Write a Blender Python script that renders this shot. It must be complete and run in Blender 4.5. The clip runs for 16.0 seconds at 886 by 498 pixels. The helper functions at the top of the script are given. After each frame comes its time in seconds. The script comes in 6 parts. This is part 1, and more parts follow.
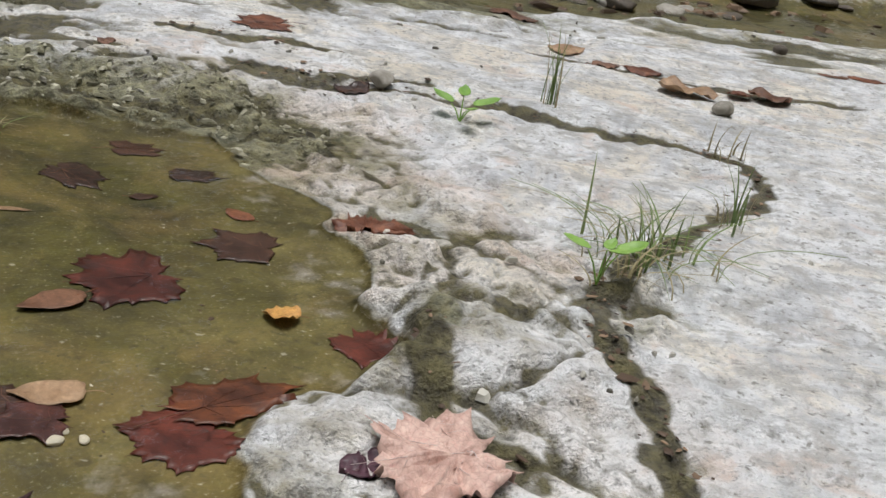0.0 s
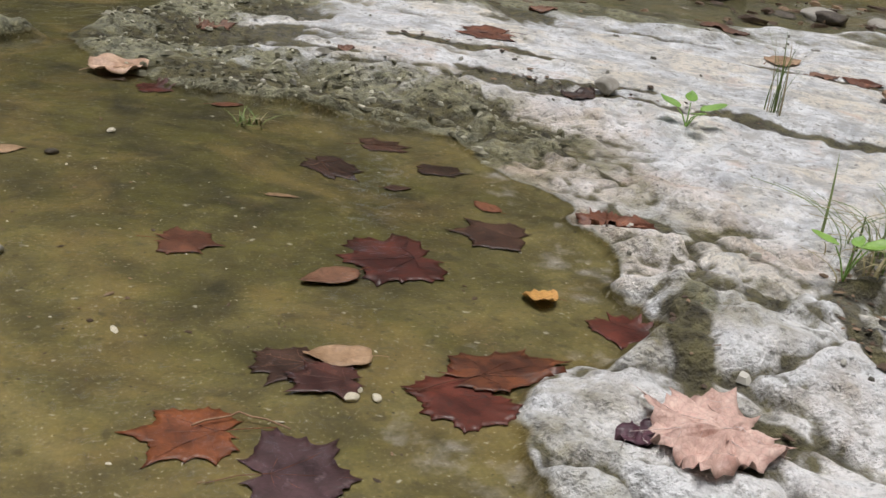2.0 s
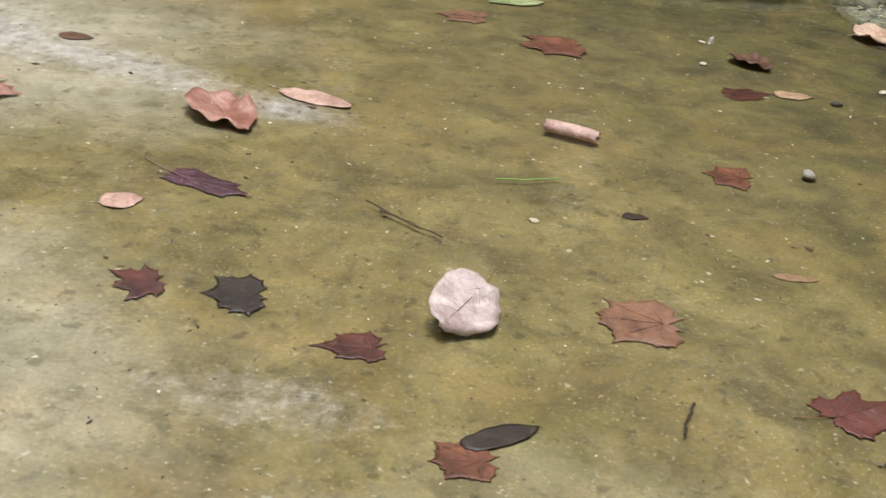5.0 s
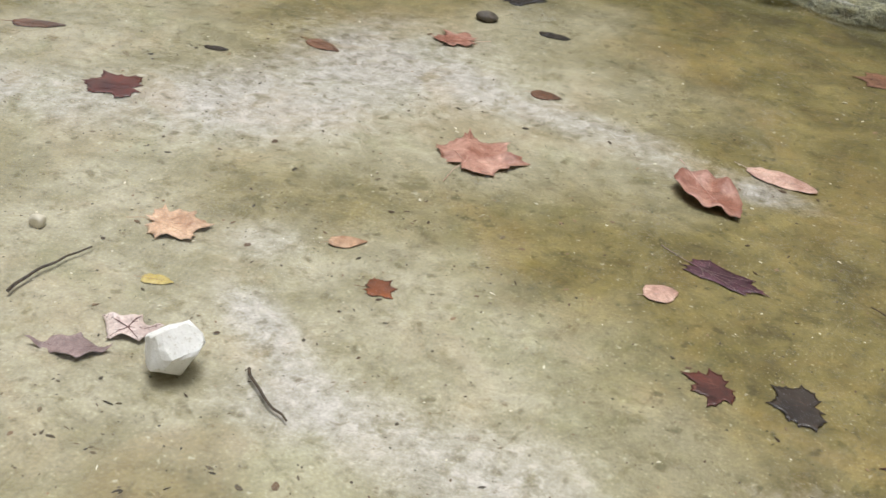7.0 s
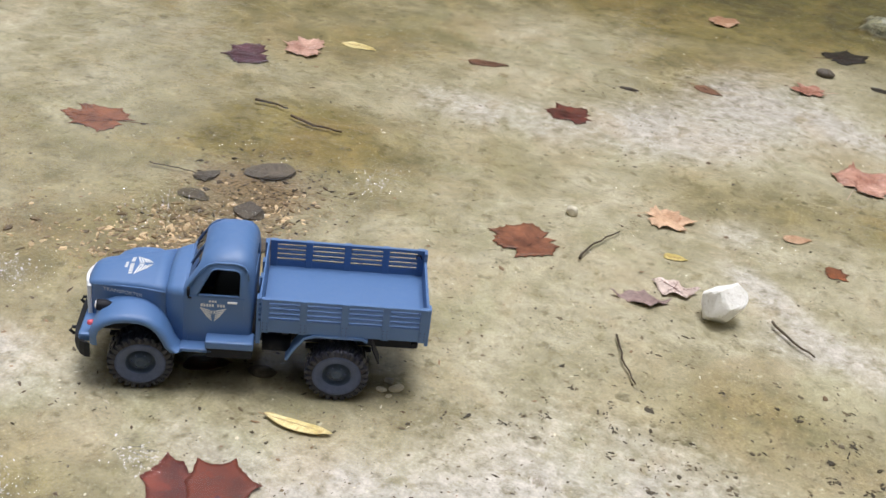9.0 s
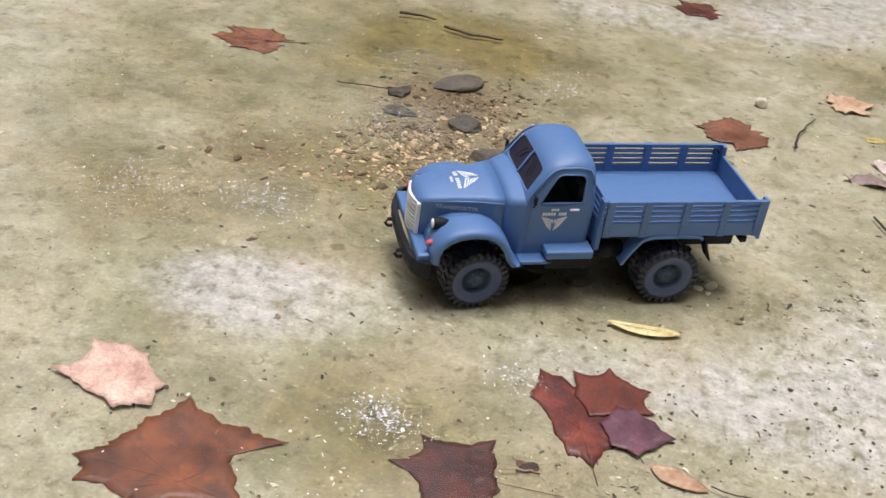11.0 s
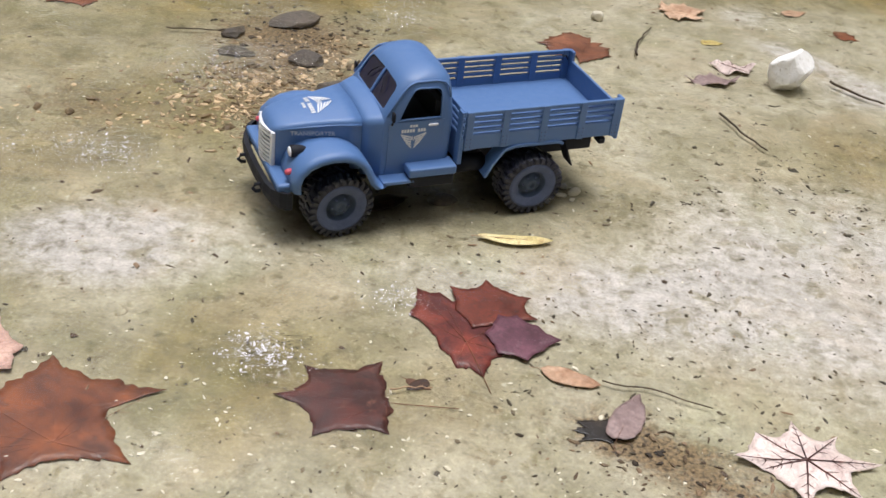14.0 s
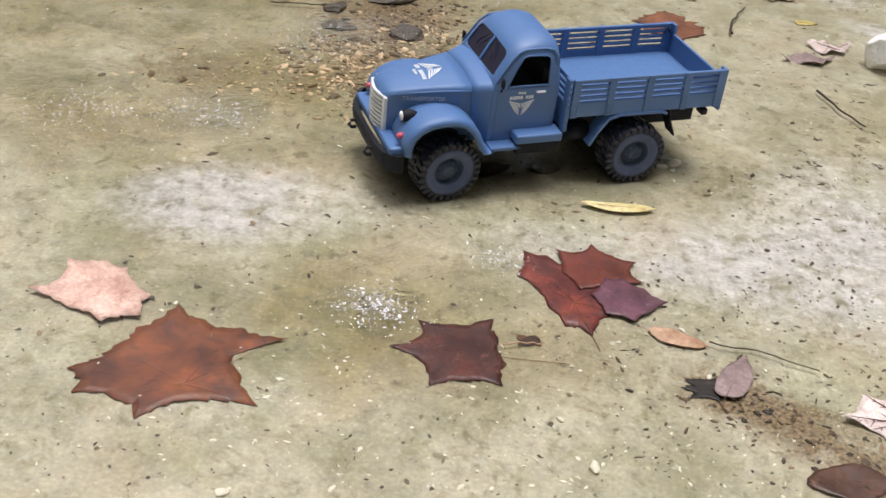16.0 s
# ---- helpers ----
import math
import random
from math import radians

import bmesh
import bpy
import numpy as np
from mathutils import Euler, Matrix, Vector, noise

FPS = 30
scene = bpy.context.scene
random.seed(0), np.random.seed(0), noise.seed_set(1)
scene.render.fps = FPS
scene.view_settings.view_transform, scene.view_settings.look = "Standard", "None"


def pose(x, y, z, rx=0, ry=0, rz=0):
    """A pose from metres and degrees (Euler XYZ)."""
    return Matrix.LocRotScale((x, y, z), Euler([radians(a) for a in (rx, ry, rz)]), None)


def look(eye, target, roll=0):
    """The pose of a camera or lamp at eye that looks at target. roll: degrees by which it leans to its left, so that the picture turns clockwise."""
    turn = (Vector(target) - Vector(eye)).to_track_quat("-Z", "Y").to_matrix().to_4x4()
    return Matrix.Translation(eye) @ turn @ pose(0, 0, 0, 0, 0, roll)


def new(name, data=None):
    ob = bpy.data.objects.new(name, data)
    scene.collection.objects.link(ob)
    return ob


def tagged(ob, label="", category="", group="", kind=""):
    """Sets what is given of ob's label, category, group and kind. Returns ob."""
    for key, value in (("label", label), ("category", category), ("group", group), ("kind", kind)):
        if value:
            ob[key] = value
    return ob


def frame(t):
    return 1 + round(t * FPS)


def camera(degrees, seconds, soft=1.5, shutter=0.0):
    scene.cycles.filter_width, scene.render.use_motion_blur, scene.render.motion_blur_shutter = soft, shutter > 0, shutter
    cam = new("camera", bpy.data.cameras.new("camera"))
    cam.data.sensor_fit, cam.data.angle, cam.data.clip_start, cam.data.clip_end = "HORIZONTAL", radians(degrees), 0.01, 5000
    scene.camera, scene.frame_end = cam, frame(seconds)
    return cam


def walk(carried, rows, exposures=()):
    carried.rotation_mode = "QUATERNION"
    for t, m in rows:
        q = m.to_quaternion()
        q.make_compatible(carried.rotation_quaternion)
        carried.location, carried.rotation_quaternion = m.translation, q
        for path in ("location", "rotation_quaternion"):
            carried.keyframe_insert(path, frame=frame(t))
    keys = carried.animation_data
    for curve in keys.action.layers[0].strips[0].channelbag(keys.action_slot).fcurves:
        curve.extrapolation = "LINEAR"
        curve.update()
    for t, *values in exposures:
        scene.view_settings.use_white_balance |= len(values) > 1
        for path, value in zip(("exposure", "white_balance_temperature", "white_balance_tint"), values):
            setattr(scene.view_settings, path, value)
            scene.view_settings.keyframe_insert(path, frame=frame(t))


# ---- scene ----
cam = camera(41.19, 16.0, soft=1.5)
walk(cam, [
    (0, look((1.2926, 0.8500, 0.4036), (1.6916, 1.4716, 0.0962), 9.97)),
    (0.5, look((1.2831, 0.8554, 0.3985), (1.6703, 1.4831, 0.0886), 9.68)),
    (1, look((1.2754, 0.8445, 0.3996), (1.6468, 1.4834, 0.0931), 9.49)),
    (1.5, look((1.2486, 0.8385, 0.3944), (1.5963, 1.4908, 0.0886), 9.46)),
    (2, look((1.2100, 0.8358, 0.3809), (1.5101, 1.5105, 0.0732), 8.12)),
    (2.5, look((1.1663, 0.8159, 0.3880), (1.4139, 1.5130, 0.0834), 7.63)),
    (3, look((1.1336, 0.7979, 0.3887), (1.3381, 1.5085, 0.0835), 8.04)),
    (3.5, look((1.0993, 0.7711, 0.3900), (1.2461, 1.4934, 0.0789), 8.24)),
    (4, look((1.0664, 0.7540, 0.3964), (1.1665, 1.4800, 0.0755), 6.67)),
    (4.5, look((1.0423, 0.7107, 0.4048), (1.0585, 1.4313, 0.0576), 5.02)),
    (4.7, look((1.0304, 0.6909, 0.4073), (1.0072, 1.4058, 0.0490), 5.64)),
    (6.8, look((0.7400, 0.5767, 0.5522), (0.5827, 1.2250, 0.1107), 6.62)),
    (7, look((0.7037, 0.5638, 0.5697), (0.5382, 1.2149, 0.1353), 7.00)),
    (7.5, look((0.6880, 0.4630, 0.5998), (0.4416, 1.0867, 0.1635), 6.33)),
    (8, look((0.6572, 0.3243, 0.6409), (0.3554, 0.9294, 0.2133), 1.89)),
    (8.5, look((0.5542, 0.2095, 0.6403), (0.2953, 0.8268, 0.2021), 5.09)),
    (9, look((0.4089, 0.1102, 0.6550), (0.1893, 0.7588, 0.2412), 7.81)),
    (9.5, look((0.2664, 0.0439, 0.5968), (0.0739, 0.6865, 0.1609), 6.41)),
    (9.7, look((0.2079, 0.0416, 0.6152), (0.0516, 0.6696, 0.1449), 9.89)),
    (11.8, look((-0.0034, -0.0161, 0.5293), (-0.0449, 0.6612, 0.1057), 6.19)),
    (12, look((-0.0059, -0.0066, 0.5245), (-0.0236, 0.6652, 0.0903), 6.72)),
    (12.5, look((0.0040, 0.0007, 0.5231), (-0.0077, 0.6720, 0.0882), 6.79)),
    (13, look((-0.0063, -0.0005, 0.5260), (-0.0200, 0.6733, 0.0949), 7.50)),
    (13.5, look((0.0000, 0.0000, 0.5183), (0.0000, 0.6676, 0.0774), 7.70)),
    (14, look((0.0017, 0.0014, 0.5193), (0.0095, 0.6666, 0.0751), 7.44)),
    (14.5, look((0.0014, -0.0003, 0.5113), (0.0135, 0.6625, 0.0635), 7.74)),
    (15, look((-0.0050, -0.0069, 0.5116), (-0.0012, 0.6552, 0.0626), 7.25)),
    (15.5, look((-0.0165, -0.0181, 0.5143), (-0.0269, 0.6417, 0.0621), 6.73)),
    (16, look((-0.0319, -0.0339, 0.5049), (-0.0630, 0.6272, 0.0555), 6.56)),
], exposures=[(0.0, 0.34, 6350, 9), (1.5, 0.40, 6350, 10), (2.0, 0.36, 6400, 11), (2.5, 0.46, 6450, 12), (3.0, 0.58, 6450, 12), (3.6, 0.74, 6450, 12), (4.5, 0.90, 6350, 10), (7.0, 0.69, 6250, 7), (9.0, 0.80, 6300, 10), (12.0, 0.82, 6250, 12), (16.0, 0.80, 6250, 12)])

# ---- sky and light: a shaded creek under an open, overcast sky ----
world = bpy.data.worlds.new("sky")
scene.world = world
world.use_nodes = True
wn = world.node_tree
sky = wn.nodes.new("ShaderNodeTexSky")
sky.sky_type, sky.sun_disc = "NISHITA", False
sky.sun_elevation, sky.sun_rotation, sky.dust_density, sky.air_density = radians(83), radians(340), 4.0, 1.0
pale = wn.nodes.new("ShaderNodeHueSaturation")
pale.inputs["Saturation"].default_value = 0.42
wn.links.new(sky.outputs[0], pale.inputs["Color"])
wn.links.new(pale.outputs[0], wn.nodes["Background"].inputs["Color"])
wn.nodes["Background"].inputs["Strength"].default_value = 0.10
sun = new("sun", bpy.data.lights.new("sun", "SUN"))
sun.data.energy, sun.data.angle, sun.data.color = 1.45, radians(24), (1.0, 0.975, 0.95)
sun.matrix_world = look((0.98, 1.10, 3.2), (0.9, 0.9, 0))


# ---- materials ----
def material(name, colour, rough=0.6, metal=0.0):
    m = bpy.data.materials.new(name)
    m.use_nodes = True
    b = m.node_tree.nodes["Principled BSDF"]
    b.inputs["Base Color"].default_value = (*colour, 1)
    b.inputs["Roughness"].default_value, b.inputs["Metallic"].default_value = rough, metal
    return m, m.node_tree, b


def node(tree, kind, **values):
    n = tree.nodes.new(kind)
    for key, value in values.items():
        n.inputs[key.replace("_", " ")].default_value = value
    return n


def noise_tex(tree, scale, detail=6.0, rough=0.6, distortion=0.0, stretch=(1, 1, 1), turn=0.0):
    co = tree.nodes.new("ShaderNodeTexCoord")
    mp = tree.nodes.new("ShaderNodeMapping")
    mp.vector_type = "TEXTURE"
    mp.inputs["Scale"].default_value = tuple(1 / v for v in stretch)
    mp.inputs["Rotation"].default_value = (0, 0, radians(turn))
    n = node(tree, "ShaderNodeTexNoise", Scale=scale, Detail=detail, Roughness=rough, Distortion=distortion)
    tree.links.new(co.outputs["Object"], mp.inputs["Vector"])
    tree.links.new(mp.outputs[0], n.inputs["Vector"])
    return n.outputs["Fac"]


def ramp(tree, fac, *stops):
    r = tree.nodes.new("ShaderNodeValToRGB")
    while len(r.color_ramp.elements) < len(stops):
        r.color_ramp.elements.new(0.5)
    for e, (at, colour) in zip(r.color_ramp.elements, stops):
        e.position = at
        e.color = (*colour, 1) if isinstance(colour, tuple) else (colour, colour, colour, 1)
    tree.links.new(fac, r.inputs["Fac"])
    return r.outputs["Color"]


def mix(tree, fac, a, b, how="MIX"):
    m = tree.nodes.new("ShaderNodeMix")
    m.data_type, m.blend_type = "RGBA", how
    for value, at in ((fac, 0), (a, 6), (b, 7)):
        if isinstance(value, (int, float)):
            m.inputs[at].default_value = value
        elif isinstance(value, tuple):
            m.inputs[at].default_value = (*value, 1)
        else:
            tree.links.new(value, m.inputs[at])
    return m.outputs[2]


def sums(tree, how, a, b, clamp=False):
    m = tree.nodes.new("ShaderNodeMath")
    m.operation, m.use_clamp = how, clamp
    for i, value in enumerate((a, b)):
        if isinstance(value, (int, float)):
            m.inputs[i].default_value = value
        else:
            tree.links.new(value, m.inputs[i])
    return m.outputs[0]


def bump(tree, bsdf, height, strength=0.5, distance=0.002):
    b = node(tree, "ShaderNodeBump", Strength=strength, Distance=distance)
    tree.links.new(height, b.inputs["Height"])
    tree.links.new(b.outputs[0], bsdf.inputs["Normal"])


def mark(tree, name):
    a = tree.nodes.new("ShaderNodeAttribute")
    a.attribute_name = name
    return a.outputs["Fac"]


def ground_material():
    m, t, b = material("creek_ground", (0.3, 0.3, 0.2), 0.8)
    wide, mid, fine, grit = noise_tex(t, 3.2, 5, 0.6, 0.6), noise_tex(t, 15, 6, 0.65, 0.4), noise_tex(t, 70, 5, 0.65), noise_tex(t, 330, 3, 0.6)
    # stream bed: olive film of algae over tan silt
    olive = mix(t, ramp(t, mid, (0.3, 0.0), (0.72, 1.0)), (0.094, 0.073, 0.021), (0.285, 0.233, 0.088))
    tan = mix(t, ramp(t, mid, (0.32, 0.0), (0.7, 1.0)), (0.262, 0.238, 0.150), (0.470, 0.430, 0.330))
    patch = ramp(t, sums(t, "ADD", mark(t, "algae"), sums(t, "MULTIPLY", sums(t, "SUBTRACT", wide, 0.5), 1.1)), (0.3, 0.0), (0.75, 1.0))
    bed = mix(t, patch, tan, olive)
    bed = mix(t, ramp(t, mark(t, "murk"), (0.05, 0.0), (1.0, 0.85)), bed, mix(t, ramp(t, mid, (0.35, 0.0), (0.65, 1.0)), (0.016, 0.0145, 0.0006), (0.074, 0.067, 0.0022)))
    silt = mix(t, ramp(t, fine, (0.35, 0.0), (0.65, 1.0)), (0.400, 0.375, 0.360), (0.580, 0.550, 0.555))
    bed = mix(t, ramp(t, sums(t, "ADD", mark(t, "silt"), sums(t, "MULTIPLY", sums(t, "SUBTRACT", fine, 0.5), 0.55)), (0.30, 0.0), (0.72, 0.66)), bed, silt)
    bed = mix(t, ramp(t, noise_tex(t, 34, 4, 0.7, 0.5), (0.32, 0.70), (0.46, 0.0)), bed, mix(t, patch, (0.20, 0.175, 0.09), (0.085, 0.070, 0.022)))
    bed = mix(t, ramp(t, noise_tex(t, 40, 3, 0.6, 0.3), (0.58, 0.0), (0.74, 0.32)), bed, mix(t, patch, (0.40, 0.36, 0.23), (0.26, 0.22, 0.07)))
    bed = mix(t, ramp(t, noise_tex(t, 48, 5, 0.75, 0.9), (0.60, 0.0), (0.69, 0.60)), bed, mix(t, patch, (0.15, 0.105, 0.050), (0.070, 0.052, 0.012)))
    bed = mix(t, ramp(t, noise_tex(t, 5.5, 4, 0.6, 1.2), (0.52, 0.0), (0.66, 0.30)), bed, mix(t, patch, (0.33, 0.33, 0.19), (0.13, 0.115, 0.022)))
    bed = mix(t, ramp(t, noise_tex(t, 7.5, 5, 0.66, 0.9), (0.50, 0.0), (0.64, 0.36)), bed, mix(t, patch, (0.43, 0.345, 0.235), (0.27, 0.185, 0.060)))
    bed = mix(t, ramp(t, fine, (0.30, 0.55), (0.40, 0.0)), bed, mix(t, patch, (0.17, 0.15, 0.085), (0.095, 0.080, 0.034)))
    bed = mix(t, ramp(t, noise_tex(t, 58, 2, 0.5, 0.2), (0.27, 0.65), (0.37, 0.0)), bed, mix(t, patch, (0.13, 0.112, 0.055), (0.06, 0.05, 0.016)))
    bed = mix(t, ramp(t, noise_tex(t, 105, 2, 0.5), (0.68, 0.0), (0.76, 0.55)), bed, (0.56, 0.53, 0.42))
    bed = mix(t, ramp(t, noise_tex(t, 170, 2, 0.5), (0.24, 0.9), (0.31, 0.0)), bed, (0.035, 0.030, 0.014))
    bed = mix(t, ramp(t, grit, (0.63, 0.0), (0.72, 0.45)), bed, (0.55, 0.52, 0.40))
    bed = mix(t, 0.18, bed, ramp(t, grit, (0.36, 0.22), (0.64, 0.78)), "OVERLAY")
    bed = mix(t, 0.25, bed, ramp(t, noise_tex(t, 70, 4, 0.7), (0.36, 0.25), (0.64, 0.75)), "OVERLAY")
    bed = mix(t, ramp(t, sums(t, "ADD", mark(t, "dirt"), sums(t, "MULTIPLY", sums(t, "SUBTRACT", noise_tex(t, 55, 5, 0.72, 0.6), 0.5), 2.2)), (0.25, 0.0), (0.95, 0.88)), bed, mix(t, ramp(t, grit, (0.36, 0.0), (0.62, 1.0)), (0.050, 0.030, 0.013), (0.25, 0.165, 0.080)))
    # pale limestone with soft grey weathering, pink stains, pits
    patchy, lichen = noise_tex(t, 8, 6, 0.62, 0.2), noise_tex(t, 30, 8, 0.72, 0.2, (0.75, 1.2, 1), -28)
    streak = noise_tex(t, 20, 7, 0.72, 0.9, (0.6, 1.2, 1), 35)
    pits = noise_tex(t, 120, 3, 0.55, 0.2)
    rock = mix(t, ramp(t, patchy, (0.34, 0.0), (0.62, 1.0)), (0.60, 0.61, 0.62), (0.92, 0.925, 0.925))
    rock = mix(t, ramp(t, noise_tex(t, 5.0, 5, 0.65, 0.8), (0.46, 0.0), (0.60, 0.70)), rock, (0.86, 0.77, 0.61))
    rock = mix(t, ramp(t, noise_tex(t, 11, 6, 0.7, 0.8), (0.50, 0.0), (0.62, 0.85)), rock, (0.97, 0.98, 0.99))
    rock = mix(t, ramp(t, noise_tex(t, 7, 6, 0.7, 1.0), (0.38, 0.42), (0.48, 0.0)), rock, (0.50, 0.52, 0.54))
    rock = mix(t, ramp(t, streak, (0.36, 0.55), (0.50, 0.0)), rock, (0.43, 0.445, 0.46))
    rock = mix(t, ramp(t, lichen, (0.37, 0.60), (0.475, 0.0)), rock, (0.38, 0.385, 0.38))
    rock = mix(t, ramp(t, lichen, (0.55, 0.0), (0.66, 0.8)), rock, (0.95, 0.955, 0.95))
    rock = mix(t, sums(t, "MULTIPLY", mark(t, "bleach"), 0.62), rock, (0.95, 0.945, 0.92))
    rock = mix(t, ramp(t, noise_tex(t, 36, 6, 0.68, 0.4), (0.39, 0.65), (0.485, 0.0)), rock, (0.47, 0.455, 0.42))
    rock = mix(t, ramp(t, noise_tex(t, 75, 4, 0.6, 0.2, (0.35, 1.5, 1), -28), (0.32, 0.40), (0.42, 0.0)), rock, (0.34, 0.335, 0.31))
    rock = mix(t, ramp(t, mid, (0.57, 0.0), (0.72, 0.6)), rock, (0.76, 0.60, 0.50))
    rock = mix(t, ramp(t, sums(t, "ADD", mark(t, "warm"), sums(t, "MULTIPLY", sums(t, "SUBTRACT", mid, 0.5), 1.2)), (0.25, 0.0), (0.85, 0.62)), rock, mix(t, ramp(t, patchy, (0.40, 0.0), (0.58, 1.0)), (0.66, 0.47, 0.36), (0.95, 0.84, 0.76)))
    rock = mix(t, ramp(t, pits, (0.30, 0.80), (0.40, 0.0)), rock, (0.20, 0.19, 0.16))
    rock = mix(t, ramp(t, fine, (0.30, 0.70), (0.42, 0.0)), rock, (0.26, 0.255, 0.23))
    rock = mix(t, ramp(t, grit, (0.30, 0.5), (0.42, 0.0)), rock, (0.34, 0.335, 0.31))
    moss = mix(t, ramp(t, fine, (0.35, 0.0), (0.68, 1.0)), (0.060, 0.060, 0.020), (0.36, 0.345, 0.19))
    moss = mix(t, ramp(t, grit, (0.58, 0.0), (0.70, 0.55)), moss, (0.44, 0.42, 0.31))
    moss = mix(t, ramp(t, pits, (0.30, 0.8), (0.42, 0.0)), moss, (0.05, 0.042, 0.02))
    mossy = ramp(t, sums(t, "ADD", mark(t, "moss"), sums(t, "MULTIPLY", sums(t, "SUBTRACT", mid, 0.5), 1.5)), (0.32, 0.0), (0.72, 0.92))
    rock = mix(t, mossy, rock, moss)
    # dark soil in cracks and gaps; its tone also paints their crevice shade
    rock = mix(t, ramp(t, sums(t, "ADD", mark(t, "crack"), sums(t, "MULTIPLY", sums(t, "SUBTRACT", fine, 0.5), 0.8)), (0.30, 0.0), (0.62, 0.92)), rock, mix(t, ramp(t, fine, (0.36, 0.0), (0.66, 1.0)), (0.030, 0.024, 0.010), (0.155, 0.135, 0.058)))
    rocky = ramp(t, sums(t, "ADD", mark(t, "rock"), sums(t, "MULTIPLY", sums(t, "SUBTRACT", fine, 0.5), 0.5)), (0.35, 0.0), (0.6, 1.0))
    t.links.new(mix(t, rocky, bed, rock), b.inputs["Base Color"])
    t.links.new(ramp(t, fine, (0.3, 0.55), (0.7, 0.9)), b.inputs["Roughness"])
    soft = sums(t, "ADD", sums(t, "MULTIPLY", mid, 0.25), sums(t, "MULTIPLY", fine, 0.2))
    hard = sums(t, "ADD", sums(t, "MULTIPLY", lichen, 0.3), sums(t, "ADD", sums(t, "MULTIPLY", fine, 0.6), sums(t, "ADD", sums(t, "MULTIPLY", pits, 0.4), sums(t, "MULTIPLY", grit, 0.2))))
    relief = sums(t, "ADD", soft, sums(t, "MULTIPLY", sums(t, "MULTIPLY", hard, 1.5), mark(t, "rock")))
    bump(t, b, relief, 1.0, 0.009)
    return m


def water_material():
    m = bpy.data.materials.new("shallow_water")
    m.use_nodes = True
    t = m.node_tree
    t.nodes.remove(t.nodes["Principled BSDF"])
    out = t.nodes["Material Output"]
    clear = node(t, "ShaderNodeBsdfTransparent")
    clear.inputs["Color"].default_value = (0.98, 0.98, 0.955, 1)
    gloss = node(t, "ShaderNodeBsdfGlossy", Roughness=0.03)
    fres = node(t, "ShaderNodeFresnel", IOR=1.33)
    ripple = sums(t, "ADD", noise_tex(t, 9, 2, 0.5, 0.6), sums(t, "MULTIPLY", noise_tex(t, 34, 2, 0.5, 0.8, (1, 1.7, 1), 20), 0.28))
    b = node(t, "ShaderNodeBump", Strength=1.0, Distance=0.0026)
    riffle = sums(t, "MULTIPLY", noise_tex(t, 75, 3, 0.6, 0.6, (0.8, 1.3, 1), 15), sums(t, "MULTIPLY", mark(t, "riffle"), 6.0))
    t.links.new(sums(t, "ADD", ripple, riffle), b.inputs["Height"])
    for n in (gloss, fres):
        t.links.new(b.outputs[0], n.inputs["Normal"])
    mx = t.nodes.new("ShaderNodeMixShader")
    t.links.new(fres.outputs[0], mx.inputs[0])
    t.links.new(clear.outputs[0], mx.inputs[1])
    t.links.new(gloss.outputs[0], mx.inputs[2])
    t.links.new(mx.outputs[0], out.inputs["Surface"])
    return m


def mottled(name, a, b_, scale=120.0, rough=0.55, relief=0.3, spots=None, metal=0.0, wet=0.0, depth=0.001, island=0.0):
    """A surface whose colour wanders between two tones, with fine relief."""
    m, t, b = material(name, a, rough, metal)
    n1, n2 = noise_tex(t, scale, 6, 0.65, 0.5), noise_tex(t, scale * 6, 4, 0.6)
    info = t.nodes.new("ShaderNodeObjectInfo")
    col = mix(t, ramp(t, sums(t, "ADD", n1, sums(t, "MULTIPLY", sums(t, "SUBTRACT", info.outputs["Random"], 0.5), 0.25)), (0.3, 0.0), (0.7, 1.0)), a, b_)
    if island:
        geo = t.nodes.new("ShaderNodeNewGeometry")
        col = mix(t, island, col, ramp(t, geo.outputs["Random Per Island"], (0.0, tuple(0.4 * v for v in a)), (0.45, a), (0.8, b_), (1.0, tuple(min(0.8, 1.35 * v) for v in b_))))
    if spots:
        col = mix(t, ramp(t, n2, (0.58, 0.0), (0.70, 0.6)), col, spots)
    t.links.new(col, b.inputs["Base Color"])
    t.links.new(ramp(t, n1, (0.3, max(rough - 0.12, 0)), (0.7, min(rough + 0.12, 1))), b.inputs["Roughness"])
    b.inputs["Coat Weight"].default_value = wet
    b.inputs["Coat Roughness"].default_value = 0.08
    bump(t, b, sums(t, "ADD", n1, sums(t, "MULTIPLY", n2, 0.5)), relief, depth)
    return m


